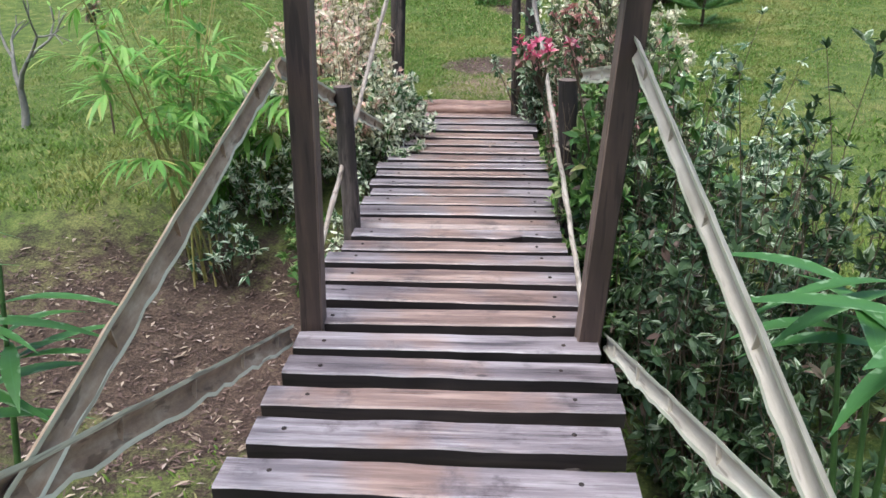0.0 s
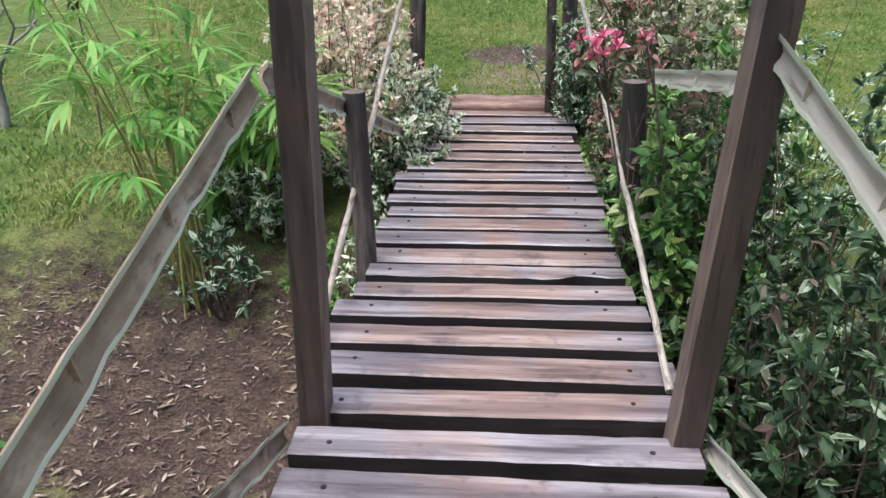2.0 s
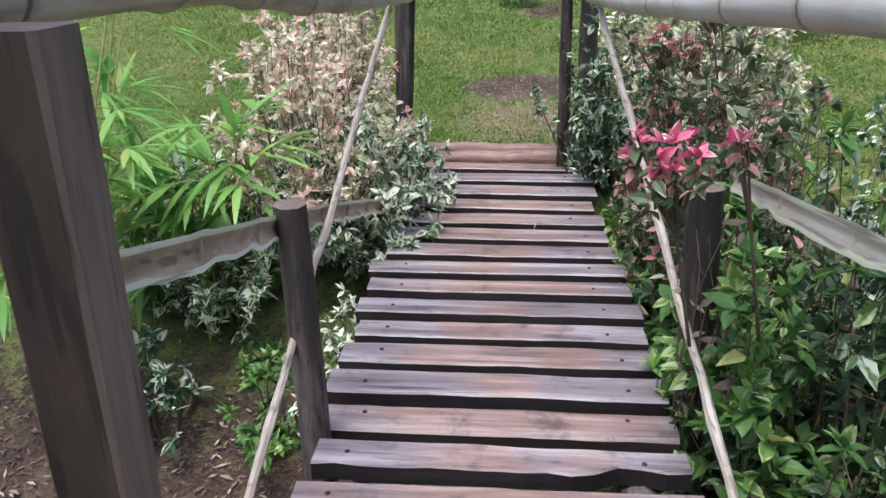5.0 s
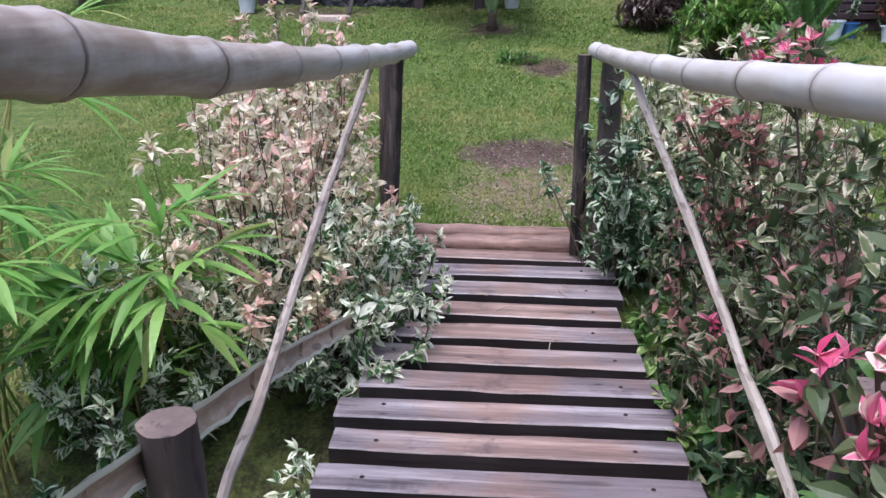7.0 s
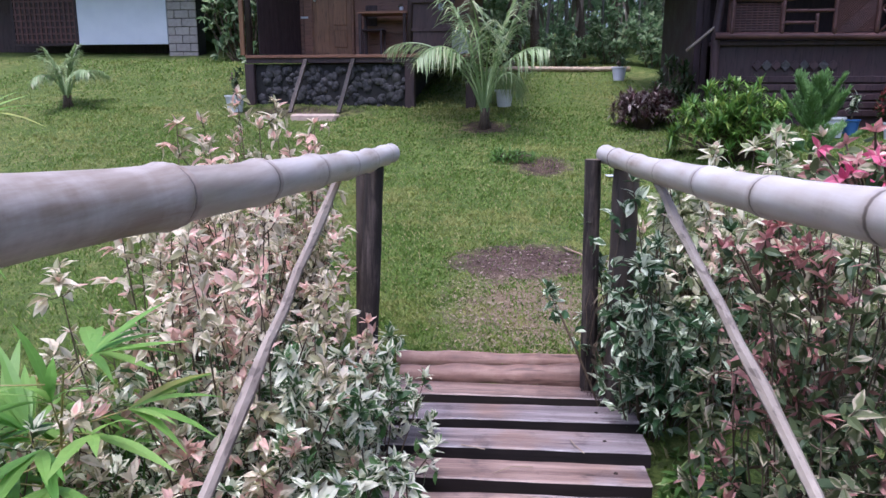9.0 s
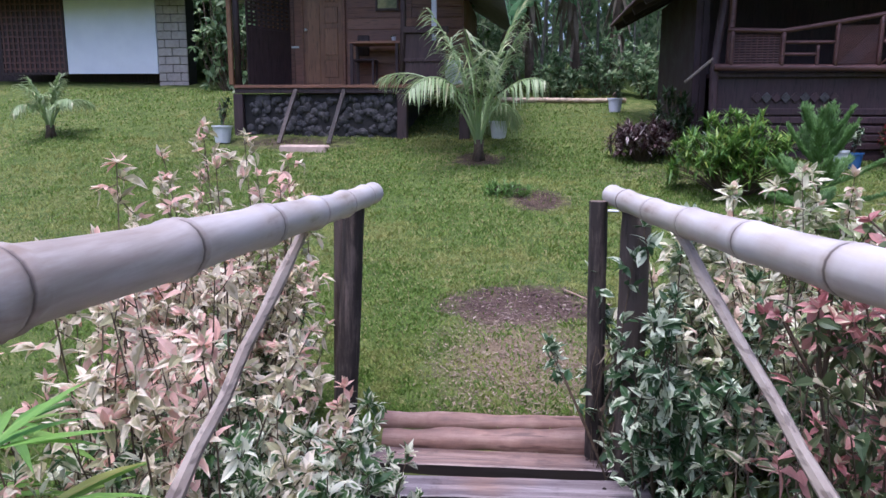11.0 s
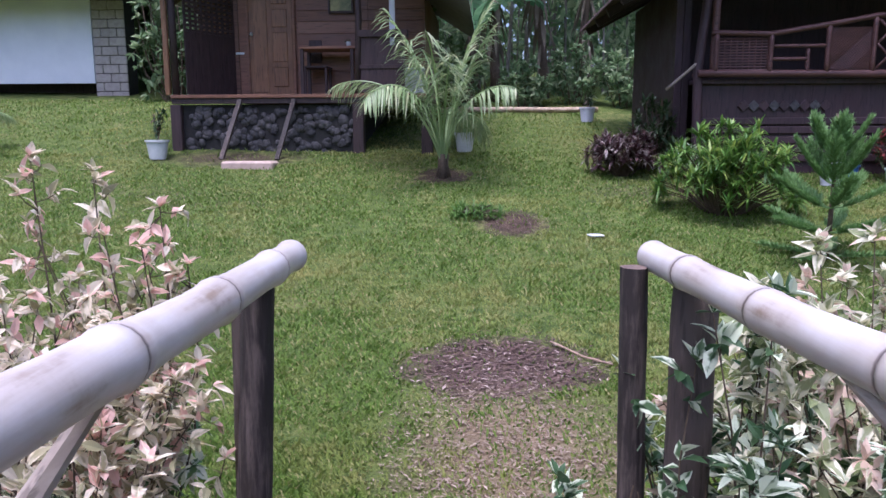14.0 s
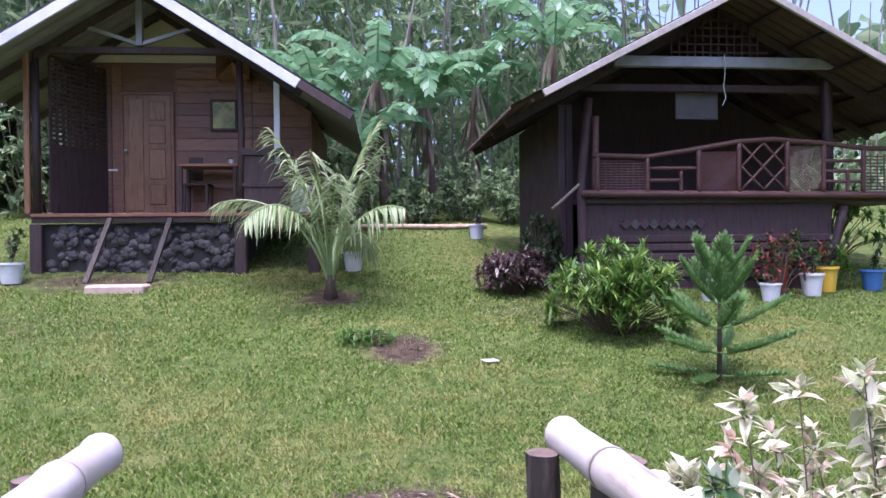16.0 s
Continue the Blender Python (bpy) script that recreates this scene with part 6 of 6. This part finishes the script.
def lawn():
    rng = random.Random(99)
    g = Geo()
    n = 0
    zones = ((290000, -7.0, 6.5, 6.55, 15.2, 1.6), (40000, -8.0, -1.5, 4.6, 9.0, 1.0), (30000, 1.7, 8.5, 4.0, 9.0, 1.0), (9000, -2.8, -0.6, 0.3, 2.9, 1.0), (4000, 0.7, 2.6, 0.2, 6.4, 1.0), (30000, -10.0, 2.8, 15.0, 20.5, 1.0), (9000, -17, -6.0, 8.0, 20.5, 1.0))
    for count, x0, x1, y0, y1, power in zones:
        for k in range(count):
            y = y0 + (y1 - y0) * rng.random() ** power
            x = rng.uniform(x0, x1)
            if power > 1:
                x = rng.uniform(-1, 1) * (1.8 + (y - 6.0) * 0.75) * rng.uniform(0.75, 1.1) + 0.4
            far = max(0.0, y - 6.5)
            h, w = 0.023 + 0.0010 * far, 0.0044 + 0.00055 * far
            if y < 6.5:
                h, w = 0.042, 0.007
            if bare(x, y) and rng.random() < 0.93:
                continue
            if ((x - 0.25) / 0.62) ** 2 + ((y - 7.40) / 1.0) ** 2 + 1.0 * noise.noise((x * 3, y * 3, 1)) < 1 and rng.random() < 0.72:
                continue
            if noise.noise((x * 0.9, y * 0.9, 7)) + 0.6 * noise.noise((x * 3.1, y * 3.1, 3)) > 0.36 and rng.random() < 0.65:
                continue
            z = ground_z(x, y)
            a = rng.uniform(0, 6.28)
            hh = h * rng.uniform(0.4, 1.5) * (1 + 0.5 * noise.noise((x * 2, y * 2, 0)) + 0.5 * noise.noise((x * 9, y * 9, 5)))
            dx, dy = math.cos(a), math.sin(a)
            tx, ty = x + dx * hh * 0.7 + rng.uniform(-0.01, 0.01), y + dy * hh * 0.7
            b = n * 4
            g.v += [(x - dy * w, y + dx * w, z - 0.004), (x + dy * w, y - dx * w, z - 0.004), ((x + tx) / 2 + dy * w * 0.7, (y + ty) / 2 - dx * w * 0.7, z + hh * 0.65), (tx, ty, z + hh * 0.8)]
            g.f.append((b, b + 1, b + 2, b + 3))
            g.uv.append([(0.2, 0), (0.8, 0), (0.8, 0.6), (0.5, 1)])
            n += 1
    ob = part("lawn_grass", g, GRASS)
    tagged(ob, "short uneven lawn grass", "grass", kind="stuff")


lawn()


def scatter(name, label, mat, count, area, size, seed, lift=0.006):
    rng = random.Random(seed)
    g = Geo()
    for k in range(count):
        cx, cy, rx, ry = area
        a, q = rng.uniform(0, 6.28), math.sqrt(rng.random()) * rng.uniform(0.6, 1.1)
        x, y = cx + rx * q * math.cos(a), cy + ry * q * math.sin(a)
        b = rng.uniform(0, 6.28)
        ln = size * rng.uniform(0.4, 1.6)
        g.leaf(Vector((x, y, ground_z(x, y) + lift + rng.uniform(0, 0.012))), Vector((math.cos(b), math.sin(b), rng.uniform(-0.1, 0.35))), Vector((0, 0, 1)), ln, ln * rng.uniform(0.12, 0.4), rng.uniform(0, 0.3), 0.2, 2)
    tagged(part(name, g, mat), label, "litter", kind="stuff")


scatter("leaf_litter", "dry leaf and bamboo litter on bare soil", LITTER, 380, (-1.6, 3.5, 1.7, 1.3), 0.05, 1)
scatter("soil_chips", "dark soil crumbs and mulch chips", CHIP, 4200, (-1.7, 3.5, 1.9, 1.4), 0.035, 2)
scatter("mulch_patch", "dark wood mulch on a bare lawn patch", CHIP, 3400, (0.3, 8.45, 0.62, 0.50), 0.032, 3)
scatter("mulch_patch", "dry mulch on a small bare lawn patch", CHIP, 700, (0.68, 11.85, 0.42, 0.52), 0.035, 4)
scatter("dry_grass_litter", "dry trodden grass at the end of the bridge", LITTER, 3600, (0.25, 7.40, 0.62, 1.0), 0.022, 5)


def dry_vine(x, y, z0, z1, seed):
    rng = random.Random(seed)
    ob = thing("dry_vine", "tangle of dry brown vine on a bridge post", "vine", at=pose(x, y, z0))
    g, lf = Geo(), Geo()
    for k in range(14):
        a = rng.uniform(0, 6.28)
        pts = []
        for i in range(7):
            a += rng.uniform(-0.7, 0.9)
            r = 0.05 + 0.018 * rng.random()
            pts.append(Vector((r * math.cos(a), r * math.sin(a), (z1 - z0) * i / 6)))
        g.tube(pts, rng.uniform(0.0012, 0.0028), 4, False)
        for i in range(2):
            p = pts[rng.randint(0, 6)]
            lf.leaf(p, rand_dir(rng, -0.6), rand_dir(rng), rng.uniform(0.04, 0.09), 0.02, 0.3, 0.2, 3)
    tagged(part("vine_tangle", g, STEM, ob), kind="stuff")
    tagged(part("dead_foliage", lf, DEADLEAF, ob), kind="stuff")


dry_vine(0.655, 3.50, -0.02, 0.62, 1)
dry_vine(0.52, 6.30, -0.05, 0.45, 2)


shrub("leafy_tree", "tall leafy green bush between the shed and the cottage", "bush", -5.6, 20.4, 0.9, 0.8, 3.6, 46, 60, 0.20, WOODS, 88, "", 0.05, stem_r=0.02)
for k, (x, y, h) in enumerate(((0.2, 19.5, 1.3), (1.6, 19.3, 1.0), (2.7, 19.6, 1.5), (3.6, 19.2, 1.2), (-0.8, 20.0, 1.6))):
    shrub("undergrowth_bush", "loose green undergrowth bush at the edge of the woods", "bush", x, y, 0.6, 0.5, h, 22, 44, 0.16, WOODS, 120 + k, "undergrowth bushes", 0.1, stem_r=0.01)
shrub("leafy_tree", "tall leafy green bush behind the shed corner", "bush", -6.6, 23.0, 1.2, 0.9, 4.2, 46, 60, 0.24, WOODS, 89, "", 0.05, stem_r=0.02)
for x, y, ln, turn, lab in ((0.27, 5.21, 0.13, 70, "thin dry stalk lying on the planks"), (0.10, 5.55, 0.16, 20, "thin dry straw lying on the planks"), (0.36, 5.75, 0.12, 110, "thin dry straw lying on the planks"), (-0.05, 5.72, 0.10, 160, "thin dry straw lying on the planks")):
    g = Geo()
    g.tube([(-ln / 2, 0, 0.004), (0, 0.012, 0.012), (ln / 2, 0, 0.004)], 0.0025, 5)
    st = part("dry_stalk", g, LITTER)
    st.matrix_world = pose(x, y, deck_z(y) + 0.003, 0, 0, turn)
    tagged(st, lab, "stalk", "straws on the deck")
rs = random.Random(77)
sprig = thing("green_sprig", "small fresh green sprig at the plank edge", "leaf", at=pose(0.60, 3.82, deck_z(3.82)))
g = Geo()
for k in range(7):
    g.leaf(Vector((0, 0, 0.01)), rand_dir(rs, 0.5), Vector((0, 0, 1)), 0.07, 0.03, 0.2, 0.2, 4)
part("leaf_spray", g, LANCE, sprig)

# ---------------------------------------------------------------- planks of the deck
rng = random.Random(11)
FAR_EDGES = [1.485 - 0.195 * k for k in range(22, 0, -1)] + [1.49, 1.69, 1.86, 2.05, 2.235, 2.43, 2.63, 2.82, 3.0, 3.175, 3.36, 3.56, 3.76, 3.965, 4.16, 4.36, 4.55, 4.745, 4.96, 5.18, 5.40, 5.645, 5.90, 6.15, 6.385]


def plank(y_far, depth, x0, x1, torn=False, rounded=False):
    g = Geo()
    thick = 0.062
    n = 16
    w = x1 - x0
    vs, fs = [], []
    sd = rng.uniform(0, 100)
    for i in range(n + 1):
        s = i / n
        x = -w / 2 + w * s
        jag = 0.006 * noise.noise((s * 7, sd, 0)) + 0.003 * noise.noise((s * 31, sd, 5))
        jag2 = 0.007 * noise.noise((s * 6, sd, 9)) + 0.003 * noise.noise((s * 29, sd, 7))
        y0, y1 = -depth / 2 + jag, depth / 2 + jag2
        if torn:
            y0 += 0.045 * max(0.0, 1 - abs(s - 0.82) / 0.09) + 0.03 * max(0.0, (s - 0.8)) / 0.2 + 0.012 * max(0.0, math.sin(s * 23))
        dz = 0.003 * noise.noise((s * 3, sd, 2))
        b = 0.006 if not rounded else 0.02
        for y, z in ((y0, -thick), (y0, -b), (y0 + b, 0), (y1 - b, 0), (y1, -b), (y1, -thick)):
            vs.append((x, y, z + dz))
    for i in range(n):
        for q in range(6):
            j = (q + 1) % 6
            fs.append((i * 6 + q, i * 6 + j, (i + 1) * 6 + j, (i + 1) * 6 + q))
    fs += [tuple(range(5, -1, -1)), tuple(range(n * 6, n * 6 + 6))]
    g.add(vs, fs)
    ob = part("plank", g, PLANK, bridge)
    # Sides and undersides take the edge wood with gap shade in its colour.
    ob.data.materials.append(EDGE_SHADE)
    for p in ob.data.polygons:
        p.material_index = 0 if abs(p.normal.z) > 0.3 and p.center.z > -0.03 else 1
    yc = y_far - depth / 2
    turn = rng.uniform(-0.6, 0.6) - 0.3
    ob.matrix_basis = pose((x0 + x1) / 2, yc, deck_z(yc) + rng.uniform(-0.003, 0.003), rng.uniform(-1, 1), rng.uniform(-0.3, 0.3) + 0.2, turn)
    for x in (-0.37 + rng.uniform(-0.025, 0.025), 0.48 + rng.uniform(-0.03, 0.03)):
        h = Geo()
        h.tube_z([(0.008, -0.01), (0.0085, 0.0005), (0.007, 0.0025), (0.003, 0.0035)], 8, (x - (x0 + x1) / 2, rng.uniform(-0.015, 0.02), 0))
        part("nail", h, NAIL, ob)


for k, y in enumerate(FAR_EDGES):
    nxt = FAR_EDGES[k - 1] if k else y - 0.195
    gap = (y - nxt) if k else 0.195
    depth = gap * rng.uniform(0.60, 0.68)
    left, right = -0.50 + rng.uniform(-0.03, 0.03), 0.625 + rng.uniform(-0.03, 0.03)
    if 3.0 < y < 3.6:
        left += 0.03
    plank(y, depth, left, right, torn=abs(y - 3.36) < 0.02, rounded=abs(y - 3.56) < 0.02)
for y, z, r, x0, x1 in ((6.445, -0.03, 0.062, -0.42, 0.47), (6.58, -0.005, 0.05, -0.45, 0.47)):
    g = Geo()
    n = 14
    g.tube([(x0 + (x1 - x0) * i / n, y + 0.008 * noise.noise((i * 0.3, y, 0)), z + 0.006 * noise.noise((i * 0.4, y, 4))) for i in range(n + 1)], [r * (0.78 + 0.22 * noise.noise((i * 0.5, y * 3, 1)) + (0.25 * i / n if y < 6.5 else -0.2 * i / n + 0.2)) for i in range(n + 1)], 12)
    smooth_by_angle(part("threshold_log", g, LOG, bridge, "peeled reddish log at the end of the deck"))
